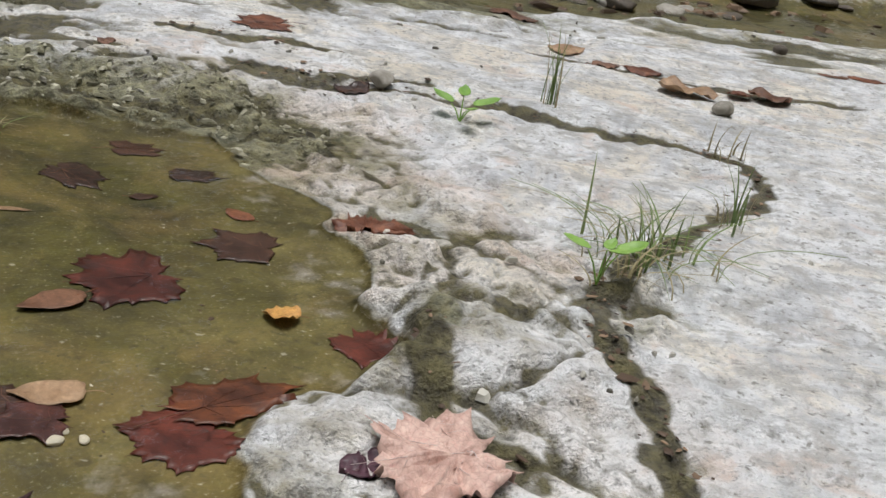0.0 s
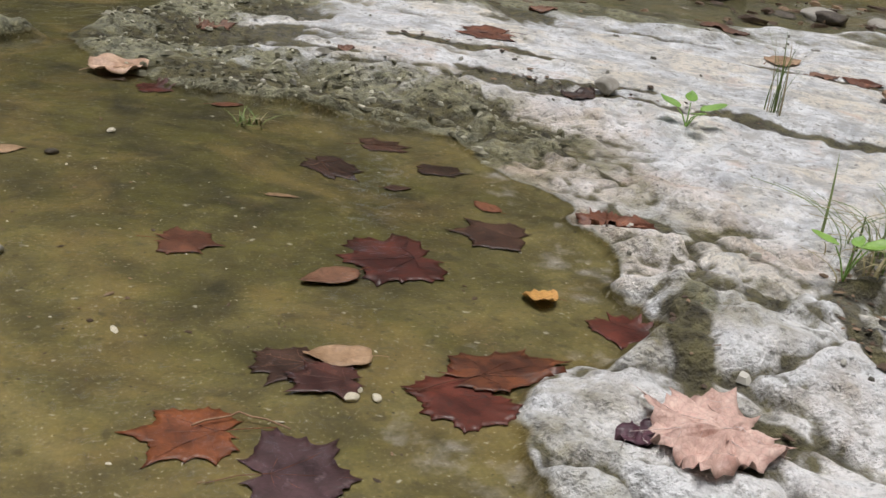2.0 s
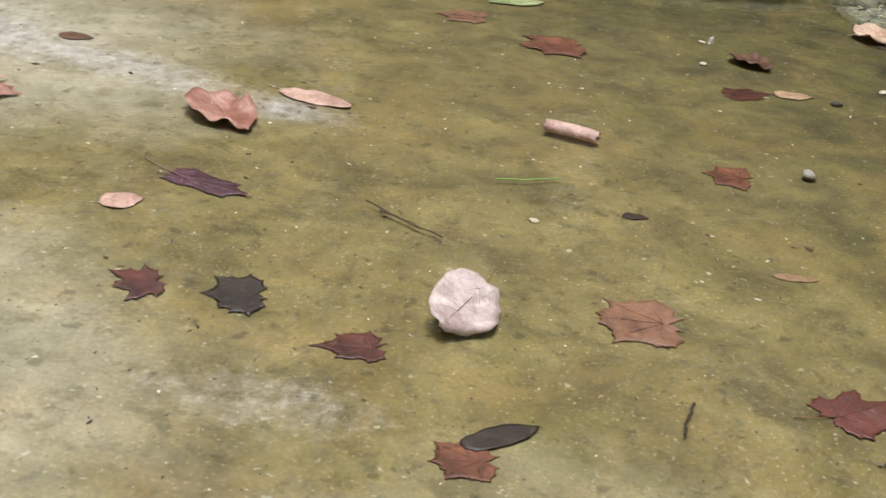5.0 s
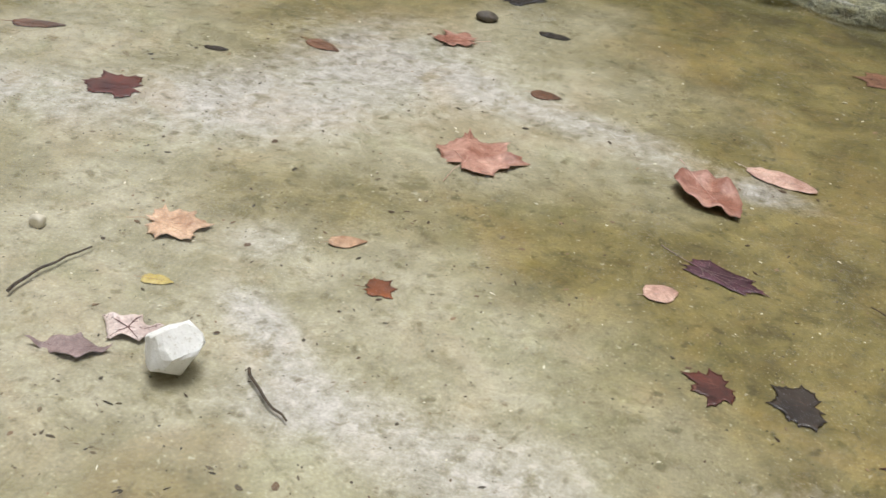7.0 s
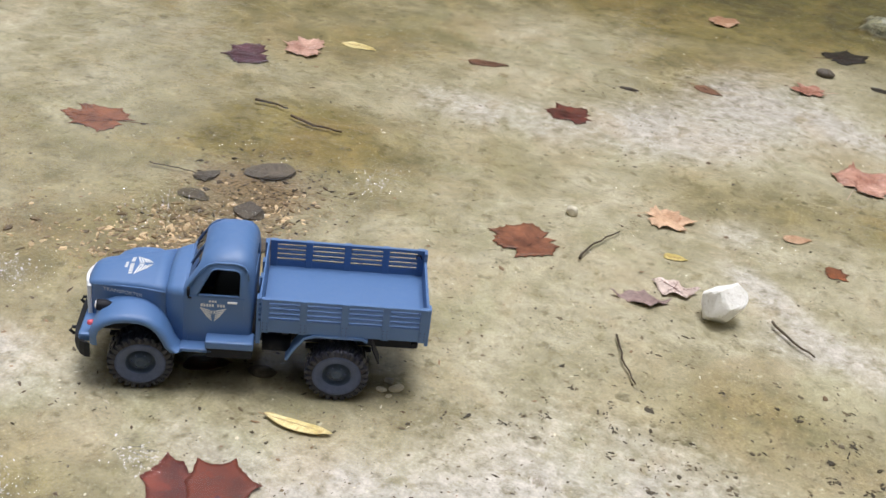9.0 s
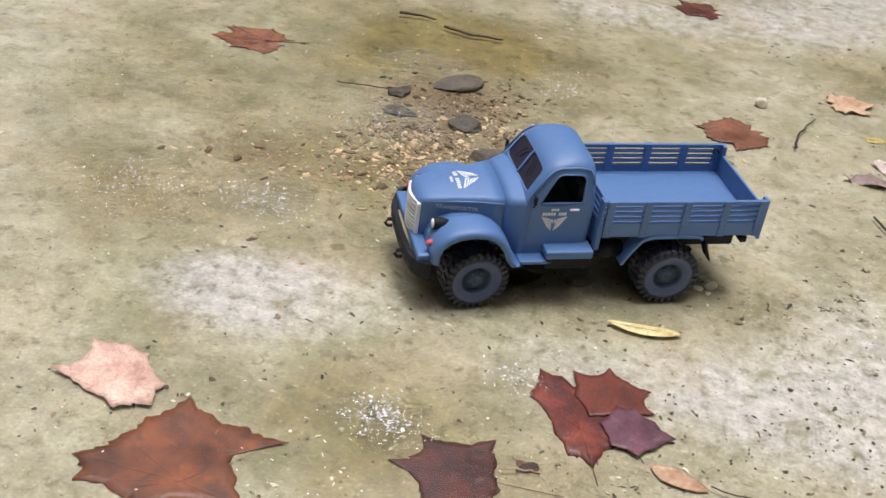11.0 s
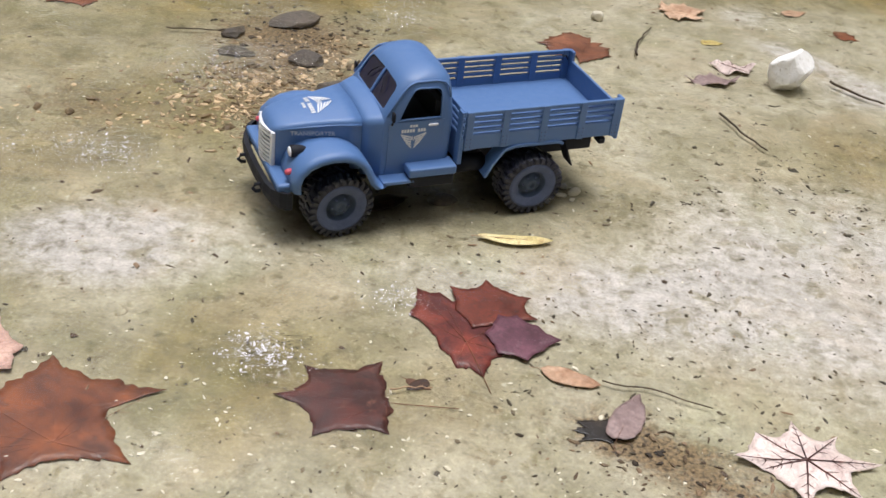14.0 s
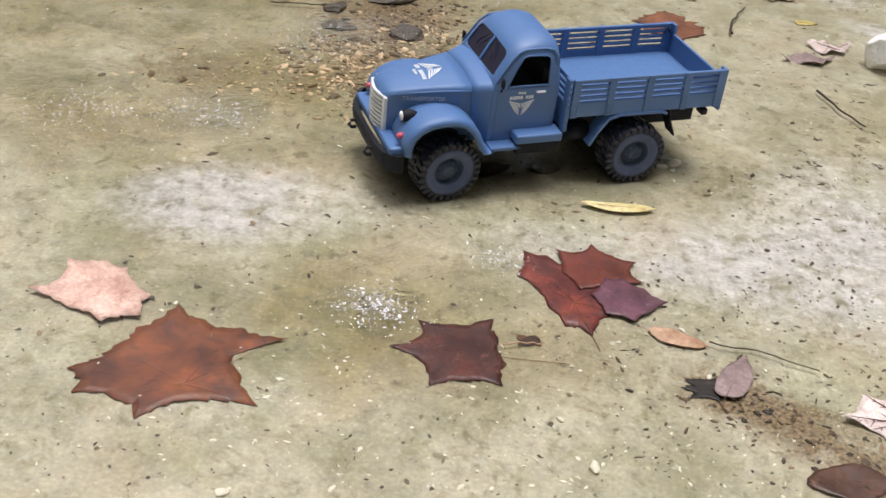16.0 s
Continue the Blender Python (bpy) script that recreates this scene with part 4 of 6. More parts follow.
    for s in (-1, 1):
        part("grille_post", box(-0.0466, -0.0432, *sorted((MID + s * 0.0150, MID + s * 0.0186)), 0.0508, 0.0812, 0.0005, 1), SILVER, T, "silver grille post")
    for k in range(7):
        z = 0.0545 + k * 0.0036
        part("grille_bar", arc(z, z + 0.0020, -0.0502, 0.0018), SILVER, T, "pale silver grille bar")
    # nose apron and bumper
    part("nose_apron", box(-0.0490, -0.0375, 0.004, 0.102, 0.0445, 0.0525, 0.002, 2), PAINT, T)
    bend = [(-0.0405, -0.001, 0.0370, 0.0075), (-0.0450, 0.002, 0.0370, 0.0072), (-0.0500, 0.010, 0.0372, 0.0065), (-0.0522, 0.022, 0.0374, 0.0058), (-0.0530, MID, 0.0374, 0.0055), (-0.0522, 0.084, 0.0374, 0.0058), (-0.0500, 0.096, 0.0378, 0.0070), (-0.0450, 0.104, 0.0395, 0.0100), (-0.0405, 0.107, 0.0400, 0.0105)]
    rings = [[(x - 0.0022, y, z - hh), (x - 0.0030, y, z), (x - 0.0022, y, z + hh), (x + 0.0018, y, z + hh), (x + 0.0018, y, z - hh)] for x, y, z, hh in [(x, y, z + 0.003, hh) for x, y, z, hh in bend]]
    part("bumper", loft(rings), PLASTIC, T, "black bumper with swept-back ends")
    for y in (0.030, 0.076):
        part("tow_hook", join(tube([(-0.0540, y, 0.0400), (-0.0590, y, 0.0400), (-0.0610, y, 0.0365), (-0.0585, y, 0.0335), (-0.0550, y, 0.0335)], [0.0015] * 5, 6)), PLASTIC, T)
    for s in (-1, 1):
        y = MID + s * 0.0330
        lamp = part("headlight", tube([(-0.022, y, 0.0720), (-0.028, y, 0.0723), (-0.0345, y, 0.0725), (-0.0360, y, 0.0725)], [0.0024, 0.0047, 0.0050, 0.0046], 18), PLASTIC, T, "black round headlight housing", True)
        part("lens", tube([(-0.0358, y, 0.0725), (-0.0370, y, 0.0725), (-0.0377, y, 0.0725)], [0.0043, 0.0036, 0.0008], 18), LENS, lamp, "clear lens", True)
        part("lamp_bracket", cyl((-0.027, y, 0.0650), (0, 0, 1), 0.0016, 0.006, 8), PAINT, T)
        yi = MID + s * 0.0430
        part("indicator", tube([(-0.0370, yi, 0.0610), (-0.0400, yi, 0.0606), (-0.0418, yi, 0.0602), (-0.0424, yi, 0.0602)], [0.0024, 0.0025, 0.0019, 0.0005], 12), RED, T, "small pinkish red indicator lamp", True)
    # cab: one rounded shell with real window openings
    levels = [(0.0460, 0.0360, 0.0945, 0.0398, 0.0030), (0.0700, 0.0360, 0.0950, 0.0402, 0.0030), (0.0900, 0.0360, 0.0955, 0.0402, 0.0035), (0.0970, 0.0372, 0.0955, 0.0400, 0.0050), (0.1040, 0.0412, 0.0955, 0.0393, 0.0075),
              (0.1120, 0.0458, 0.0953, 0.0384, 0.0095), (0.1190, 0.0500, 0.0948, 0.0374, 0.0115), (0.1235, 0.0532, 0.0938, 0.0360, 0.0130), (0.1268, 0.0570, 0.0920, 0.0338, 0.0140), (0.1293, 0.0618, 0.0893, 0.0300, 0.0135), (0.1312, 0.0675, 0.0855, 0.0240, 0.0090), (0.1322, 0.0735, 0.0805, 0.0140, 0.0035)]

    def shell(inset, low, count):
        rings = []
        for z, xf, xb, hw, r in levels[:count]:
            xf, xb, hw, r = xf + inset, xb - inset, hw - inset, max(r - inset, 0.001)
            ring = []
            for cx, cy, a0 in ((xb - r, hw - r, 0), (xf + r, hw - r, 90), (xf + r, r - hw, 180), (xb - r, r - hw, 270)):
                for k in range(7):
                    a = radians(a0 + 15 * k)
                    ring.append((cx + r * math.cos(a), MID + cy + r * math.sin(a), z - (inset if z > 0.12 else 0) if z > 0.047 else low))
            rings.append(ring)
        return loft(rings)
    win = [(0.0504, 0.0945), (0.0838, 0.0945), (0.0848, 0.0955), (0.0848, 0.1146), (0.0836, 0.1178), (0.0808, 0.1194), (0.0660, 0.1198), (0.0622, 0.1188), (0.0600, 0.1160)]
    panes = [[(s * 0.0012, 0.1005), (s * 0.0290, 0.1005), (s * 0.0312, 0.1024), (s * 0.0300, 0.1160), (s * 0.0284, 0.1190), (s * 0.0250, 0.1204), (s * 0.0012, 0.1210)] for s in (-1, 1)]
    rear = [(-0.018, 0.103), (0.018, 0.103), (0.017, 0.116), (-0.017, 0.116)]
    cutters = [shell(0.0022, 0.0400, 11), plate(win, [], lambda u, v, w: Vector((u, MID - 0.06 + w, v)), 0.12), plate(rear, [], lambda u, v, w: Vector((0.082 + w, MID + u, v)), 0.03)]
    cutters += [plate(p, [], lambda u, v, w: Vector((0.026 + w, MID + u, v)), 0.034) for p in panes]
    carve("cab_shell", shell(0.0, 0.0460, 12), cutters, PAINT, T, "slate blue cab with domed roof")
    for s in (-1, 1):
        def side_y(z):
            return MID + s * float(np.interp(z, [q[0] for q in levels], [q[3] for q in levels]))
        door = part("door", plate([(0.0425, 0.0560), (0.0870, 0.0540), (0.0880, 0.0932), (0.0420, 0.0932)], [], lambda u, v, w, s=s: Vector((u, MID + s * (0.0402 + w), v)), 0.0005), PAINT, T, "flat cab door")
        part("door_handle", box(0.0745, 0.0825, *sorted((MID + s * 0.0406, MID + s * 0.0421)), 0.0882, 0.0902, 0.0005, 1), PRINT, door, "white door handle")
        loop_pts = [(x, side_y(z) + s * 0.0001, z) for x, z in win + win[:1]]
        part("window_seal", tube(loop_pts, [0.0007] * len(loop_pts), 5), PAINT, T, "", True)
        gutter = [(0.0400, 0.0985), (0.0525, 0.1176), (0.0580, 0.1226), (0.0640, 0.1244), (0.0800, 0.1246), (0.0870, 0.1232), (0.0905, 0.1190), (0.0915, 0.1110)]
        part("roof_gutter", tube([(x, side_y(z) + s * 0.0001, z) for x, z in gutter], [0.0010] * 8, 6), PAINT, T, "", True)
        mirror = part("wing_mirror", tube([(0.0450, MID + s * 0.0398, 0.0910), (0.0435, MID + s * 0.0440, 0.0940), (0.0435, MID + s * 0.0455, 0.0990)], [0.0010, 0.0010, 0.0010], 6), PLASTIC, T, "black wing mirror")
        part("mirror_head", box(0.0422, 0.0446, MID + s * 0.0455 - 0.0026, MID + s * 0.0455 + 0.0026, 0.0970, 0.1050, 0.0011, 2), PLASTIC, mirror)
    part("rear_pane", box(0.0937, 0.0943, MID - 0.019, MID + 0.019, 0.102, 0.117), GLASS, T)

    def screen(u, v, w):
        return Vector((0.0372 + (v - 0.0970) * 0.582 + 0.0012 + w, MID + u, v))
    for p in panes:
        part("windscreen_pane", plate([(u * 1.01, v) for u, v in p], [], screen, 0.0004), GLASS, T, "dark tinted windscreen pane")
    for s in (-1, 1):
        part("wiper", tube([screen(s * 0.007, 0.1186, -0.0022), screen(s * 0.013, 0.1130, -0.0026), screen(s * 0.015, 0.1080, -0.0020)], [0.0006] * 3, 5), PLASTIC, T, "thin black wiper")
    part("dashboard", box(0.040, 0.052, MID - 0.036, MID + 0.036, 0.086, 0.096, 0.002, 1), DARK, T)
    part("seat_bench", join(box(0.060, 0.090, MID - 0.034, MID + 0.034, 0.070, 0.086, 0.003, 1), box(0.083, 0.091, MID - 0.034, MID + 0.034, 0.084, 0.108, 0.003, 1)), DARK, T)
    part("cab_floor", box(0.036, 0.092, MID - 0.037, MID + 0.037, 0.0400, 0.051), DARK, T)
    # running boards with a box step
    for s in (-1, 1):
        ys = sorted((MID + s * 0.036, MID + s * 0.0520))
        part("running_board", box(0.0365, 0.0640, *ys, 0.0430, 0.0465, 0.0010, 2), PAINT, T)
        ys = sorted((MID + s * 0.036, MID + s * 0.0535))
        step_box = part("step_box", box(0.0580, 0.0975, *ys, 0.0485, 0.0562, 0.0014, 2), PAINT, T, "raised box step")
        part("step_base", box(0.0590, 0.0965, *sorted((MID + s * 0.036, MID + s * 0.0520)), 0.0385, 0.0485, 0.001, 1), PLASTIC, step_box)
    # load bed
    X0, X1, Y0, Y1 = 0.1030, 0.2410, 0.0045, 0.1015
    part("bed_floor", box(X0, X1, Y0 + 0.001, Y1 - 0.001, 0.0690, 0.0735), PAINT, T, "plain slate blue load floor")
    for k in range(3):
        part("cross_bearer", box(0.12 + k * 0.048, 0.126 + k * 0.048, 0.012, 0.094, 0.060, 0.0690), PLASTIC, T)
    bed_side(T, Y0 + 0.0024, Y0, X0, X1, 4)
    bed_side(T, Y1 - 0.0024, Y1, X0, X1, 4)
    part("headboard", box(X0 - 0.0026, X0 - 0.0004, Y0, Y1, 0.0540, 0.0780, 0.0004, 1), PAINT, T, "slatted front wall of the bed")
    for k in range(4):
        z = 0.0802 + k * 0.0054
        part("headboard_slat", box(X0 - 0.0024, X0 - 0.0006, Y0, Y1, z, z + 0.0031 if k < 3 else z + 0.0046, 0.0004, 1), PAINT, T)
    for y in (Y0 + 0.004, Y0 + 0.036, Y1 - 0.036, Y1 - 0.004):
        part("headboard_post", box(X0 - 0.0042, X0 - 0.0024, y - 0.004, y + 0.004, 0.0540, 0.1010, 0.0004, 1), PAINT, T)
    part("tailgate", box(X1 - 0.0003, X1 + 0.0022, Y0, Y1, 0.0668, 0.0925, 0.0005, 1), PAINT, T, "low solid tailgate")
    for y in (Y0 + 0.004, Y1 - 0.004):
        part("tail_post", box(X1 - 0.0003, X1 + 0.0026, y - 0.0042, y + 0.0042, 0.0630, 0.1010, 0.0004, 1), PAINT, T)
        part("tail_latch", tube([(X1 - 0.002, y, 0.0925), (X1 - 0.004, y, 0.0965), (X1 - 0.007, y, 0.0960), (X1 - 0.007, y, 0.0925)], [0.0007] * 4, 5), PLASTIC, T)
    # rear mudguards, flaps and hitch
    for s in (-1, 1):
        y0, y1 = sorted((MID + s * 0.036, MID + s * 0.0500))
        path = [(0.1240, 0.0400), (0.1300, 0.0520), (0.1385, 0.0640), (0.1480, 0.0672), (0.1600, 0.0674), (0.1750, 0.0674), (0.1880, 0.0672), (0.1930, 0.0650)]
        rings = []
        for i, (px, pz) in enumerate(path):
            d = Vector((path[min(i + 1, 7)][0] - path[max(i - 1, 0)][0], path[min(i + 1, 7)][1] - path[max(i - 1, 0)][1])).normalized()
            nx, nz = d.y * 0.0022, -d.x * 0.0022
            rings.append([(px, y0, pz), (px, y1, pz), (px + nx, y1, pz + nz), (px + nx, y0, pz + nz)])
        part("rear_mudguard", loft(rings), PAINT, T, "angled slate blue rear mudguard")
        part("mud_flap", loft([[(x, y0, z), (x, y1, z), (x + 0.0014, y1, z), (x + 0.0014, y0, z)] for x, z in ((0.1945, 0.0668), (0.1970, 0.0560), (0.2030, 0.0420))]), PLASTIC, T, "black mud flap")
        part("tail_lamp", box(0.2300, 0.2360, *sorted((MID + s * 0.034, MID + s * 0.044)), 0.0560, 0.0620, 0.001, 1), PLASTIC, T)
    part("tow_hitch", join(cyl((0.2360, MID, 0.0480), (1, 0, 0), 0.0045, 0.006, 12), cyl((0.2420, MID, 0.0480), (0, 0, 1), 0.0026, 0.005, 10)), PLASTIC, T)
    part("exhaust_tank", cyl((0.116, 0.020, 0.0460), (1, 0, 0), 0.0080, 0.012, 16), PLASTIC, T, "", True)
    # prints
    for s in (-1, 1):
        emblem(T, "door_badge", lambda u, v, w, s=s: Vector((0.0630 - s * u, MID + s * (0.0407 + w), 0.0755 + v)))
    emblem(T, "hood_badge", lambda u, v, w: Vector((-0.0020 - v * 1.3, MID + u * 1.5, hood_top(-0.0020 - v * 1.3, MID + u * 1.5) + 0.0003 + w)), 1.2)
    lettering(T, "side_lettering", "TRANSPORTER", 0.0050, GREYPRINT, Matrix.Translation((-0.0330, MID - 0.0217, 0.0800)) @ Matrix.Rotation(math.atan2(-0.0092, 0.042), 4, "Z") @ pose(0, 0, 0, 90, 0, 0))
    lettering(T, "side_lettering", "TRANSPORTER", 0.0050, GREYPRINT, Matrix.Translation((0.0060, MID + 0.0298, 0.0800)) @ Matrix.Rotation(math.pi - math.atan2(-0.0092, 0.042), 4, "Z") @ pose(0, 0, 0, 90, 0, 0))
    # cab and bed sit a little forward on the wheelbase
    for ob in T.children_recursive:
        if ob.type == "MESH" and ob.parent.name.split(".")[0] != "wheel" and ob.name.split(".")[0] not in ("axle", "leaf_spring", "side_lettering"):
            for v in ob.data.vertices:
                v.co.x = float(np.interp(v.co.x, (-1, 0, 0.045, 0.110, 0.241, 1), (-1, 0, 0.0406, 0.1052, 0.2335, 0.9925)))
    truck.matrix_world = m
    return truck


toy_truck(pose(-0.0720, 0.7765, 0.0, 0, 0, 25.4) @ Matrix.Diagonal((1.025, 1.0, 0.985, 1.0)))


# ---- fallen leaves ----
WORDS = dict(rust="rusty brown", rust2="orange-red", darkrust="dark reddish brown", darkred="dark red", brown="dull brown", darkbrown="dark brown", tan="tan", orange="bright orange", pink="pale pinkish",
             pinkpale="pale pink", rustpink="pink and rust", purple="dark purple", plum="blackish plum", greypurple="grey-purple", black="blackened rotting", yellow="yellow", amber="amber-orange", crimson="wet crimson", green="pale green")
leaf_rng = random.Random(11)


def blade_mesh(outline, length, bend, wave, seed, fold=0.0):
    """A leaf blade: rings from the middle out to its outline, gently cupped and wavy."""
    r = random.Random(seed)
    p1, p2, p3 = r.random() * 6, r.random() * 6, r.random() * 6
    bm = bmesh.new()
    worn = bm.verts.layers.float.new("rim")
    n = len(outline)
    rings = []
    for f in (0.0, 0.3, 0.6, 0.82, 1.0):
        if f == 0:
            rings.append([bm.verts.new((0, 0, 0))])
        else:
            rings.append([bm.verts.new((u * f, v * f, 0)) for u, v in outline])
    for i in range(n):
        j = (i + 1) % n
        bm.faces.new((rings[0][0], rings[1][i], rings[1][j]))
        for a, b in zip(rings[1:], rings[2:]):
            bm.faces.new((a[i], b[i], b[j], a[j]))
    for v in bm.verts:
        u, w = v.co.x / length, v.co.y / length
        rr = math.hypot(u, w)
        z = bend * (rr * rr * 2.2) + wave * (math.sin(u * 9 + p1) * math.cos(w * 8 + p2) + 0.6 * math.sin((u + w) * 17 + p3)) * min(1, rr * 3) + fold * abs(w)
        v.co = (v.co.x, v.co.y, z * length)
    for ring, f in zip(rings, (0.0, 0.05, 0.25, 0.6, 1.0)):
        for v in ring:
            v[worn] = f
    return bm


LOBES = [(0, 0.58), (13, 0.43), (28, 0.33), (40, 0.46), (49, 0.61), (60, 0.46), (72, 0.41), (84, 0.32), (97, 0.53), (109, 0.40), (125, 0.40), (141, 0.28), (153, 0.32), (167, 0.20)]


def maple_outline(length, ratio, r):
    """Broad lobes with sharp teeth and hollow edges between them, tip towards +x."""
    worn = [r.uniform(0.82, 1.06) for _ in range(8)]
    full = r.uniform(0.30, 0.75)
    def wear(a):
        k = (a % 360) / 45
        return worn[int(k) % 8] * (1 - k % 1) + worn[(int(k) + 1) % 8] * (k % 1)
    lobes = [(a, d + (0.50 - d) * full if d < 0.50 and a < 110 else d * (1 - 0.08 * full)) for a, d in LOBES]
    left = [(a + r.uniform(-3.5, 3.5), d * r.uniform(0.86, 1.10) * wear(a)) for a, d in lobes]
    right = [(-a + r.uniform(-3.5, 3.5), d * r.uniform(0.86, 1.10) * wear(-a)) for a, d in lobes[:0:-1]]
    ring = left + [(180, 0.13)] + right
    ring = [(d * math.cos(radians(a)), d * math.sin(radians(a))) for a, d in ring]
    pts = []
    for (au, av), (bu, bv) in zip(ring, ring[1:] + ring[:1]):
        for f in (0.0, 0.25, 0.5, 0.75):
            s = 1 - 0.075 * 4 * f * (1 - f) + (r.uniform(-0.012, 0.012) if f else 0)
            pts.append(((au + (bu - au) * f) * s * length / 0.80, (av + (bv - av) * f) * s * ratio * length / 0.80))
    return pts


def oval_outline(length, ratio, r):
    pts = []
    skew = r.uniform(-0.25, 0.25)
    for k in range(44):
        a = k * math.tau / 44
        u = math.cos(a)
        w = math.sin(a) * (1 - 0.28 * u) * (1 - 0.5 * max(0, u) ** 4)
        rag = 1 + 0.035 * math.sin(3 * a + skew * 20) + 0.03 * math.sin(5 * a + skew * 60) + 0.018 * math.sin(13 * a + skew * 40) + r.uniform(-0.018, 0.018)
        pts.append((0.5 * length * u * rag, 0.5 * length * ratio * w * rag + skew * 0.1 * length * (u * u - 0.5)))
    return pts


def veins(length, ratio, stem, maple, r):
    """Raised ribs and the stalk, as thin tubes in one mesh."""
    bits = []
    w = length * 0.0024 + 0.00012
    def rib(a, l):
        ex, ey = l * math.cos(radians(a)), l * math.sin(radians(a)) * ratio
        sx = -0.1 * length if maple else 0
        bits.append(tube([(sx, 0, w * 0.4), (ex * 0.5, ey * 0.5, w * 0.4), (ex, ey, w * 0.2)], [w, w * 0.7, w * 0.25], 5))
        for f in (0.35, 0.55, 0.75):
            for side in (-1, 1):
                px, py, q = sx + (ex - sx) * f, ey * f, l * 0.30 * (1.15 - f)
                b = radians(a + side * 48)
                bits.append(tube([(px, py, w * 0.3), (px + q * math.cos(b), py + q * math.sin(b) * ratio, w * 0.15)], [w * 0.5, w * 0.15], 4))
    if maple:
        for a, l in ((0, 0.62), (49, 0.62), (-49, 0.62), (99, 0.54), (-99, 0.54)):
            rib(a, l * length)
        back = -0.10 * length
    else:
        bits.append(tube([(-0.5 * length, 0, w * 0.4), (0, 0, w * 0.4), (0.47 * length, 0, w * 0.2)], [w, w * 0.8, w * 0.3], 5))
        for f in (-0.3, -0.1, 0.1, 0.28):
            for side in (-1, 1):
                bits.append(tube([(f * length, 0, w * 0.3), ((f + 0.14) * length, side * 0.30 * ratio * length * (1 - 1.6 * abs(f)), w * 0.1)], [w * 0.45, w * 0.12], 4))
        back = -0.5 * length
    if stem:
        c = r.uniform(-0.25, 0.25) * stem
        bits.append(tube([(back, 0, w), (back - stem * 0.5, c * 0.6, w * 1.5), (back - stem, c * 1.6, w)], [w * 1.1, w, w * 1.2], 5))
    return join(*bits)


def rest_height(x, y, length):
    """The height on which a leaf of that length comes to lie."""
    a = np.linspace(0, math.tau, 9)[:-1]
    xs, ys = np.concatenate([[x], x + 0.3 * length * np.cos(a)]), np.concatenate([[y], y + 0.3 * length * np.sin(a)])
    h = terrain(xs[None], ys[None])[0][0]
    return float(np.sort(h)[-2]) if h.max() > 0.004 else max(float(h[0]), 0.0)


def put_leaf(name, outline, x, y, length, heading, ratio, colour, bend, wave, label, stem=0.0, maple=False, lift=0.0, tilt=(0, 0), fold=0.0):
    seed = leaf_rng.randint(0, 99999)
    ob = part(name, blade_mesh(outline, length, bend, wave, seed, fold), LEAF[colour], None, label, True)
    rest = rest_height(x, y, length)
    c, s_ = math.cos(radians(heading)), math.sin(radians(heading))
    def drape(ob_):
        """Let a leaf on uneven stone sag over it."""
        if tilt == (0, 0):
            co = np.array([v.co for v in ob_.data.vertices])
            local = terrain((x + co[:, 0] * c - co[:, 1] * s_)[None], (y + co[:, 0] * s_ + co[:, 1] * c)[None])[0][0]
            for v, g in zip(ob_.data.vertices, local):
                v.co.z += 0.75 * max(-0.02, min(0.02, g - rest))
    low = min(v.co.z for v in ob.data.vertices)
    ob.matrix_world = Matrix.Translation((x, y, rest + 0.0006 + lift - max(low, -0.0022))) @ pose(0, 0, 0, tilt[0], tilt[1], heading)
    s = ob.modifiers.new("thickness", "SOLIDIFY")
    s.thickness = 0.0003
    tagged(ob, "", "leaf", "fallen leaves")
    v = part("rib", veins(length, ratio, stem, maple, random.Random(seed)), STEM if colour in ("tan", "orange", "yellow", "green") else LEAF[{"pink": "pinkpale", "pinkpale": "darkbrown", "rustpink": "pink", "rust": "rust2", "rust2": "rust", "brown": "rust", "greypurple": "brown", "darkred": "darkrust", "darkbrown": "brown", "purple": "greypurple", "black": "darkbrown"}.get(colour, "rust")], ob)
    # the ribs follow the blade
    p1 = random.Random(seed)
    q1, q2, q3 = p1.random() * 6, p1.random() * 6, p1.random() * 6
    for vert in v.data.vertices:
        u, w = vert.co.x / length, vert.co.y / length
        rr = min(math.hypot(u, w), 0.6)
        vert.co.z += length * (bend * rr * rr * 2.2 + wave * (math.sin(u * 9 + q1) * math.cos(w * 8 + q2) + 0.6 * math.sin((u + w) * 17 + q3)) * min(1, rr * 3) + fold * abs(w))
    drape(ob)
    drape(v)
    return ob


def wet_words(x, y):
    return "under shallow water" if x < 1.5 and y < 2.2 else "by the limestone slab"


def maple_leaf(x, y, length, heading, ratio, colour, bend=0.002, wave=0.006, lift=0.0, tilt=(0, 0)):
    size = length * 0.93
    if colour in ("pink", "rustpink", "orange"):
        bend, wave = 0.03, 0.030
    ox, oy = 0.21 * length * math.cos(radians(heading)), 0.21 * length * math.sin(radians(heading))
    return put_leaf("maple_leaf", maple_outline(size, ratio, leaf_rng), x - ox, y - oy, size, heading, ratio, colour, bend, wave, WORDS[colour] + " maple leaf lying flat " + wet_words(x, y), (length * 0.45 if leaf_rng.random() < 0.45 else 0.0), True, lift, tilt)


def oval_leaf(x, y, length, heading, ratio, colour, bend=0.008, wave=0.012, lift=0.0, tilt=(0, 0)):
    return put_leaf("leaf", oval_outline(length, ratio, leaf_rng), x, y, length, heading, ratio, colour, bend, wave, WORDS[colour] + " oval leaf lying " + wet_words(x, y), length * 0.22, False, lift, tilt)


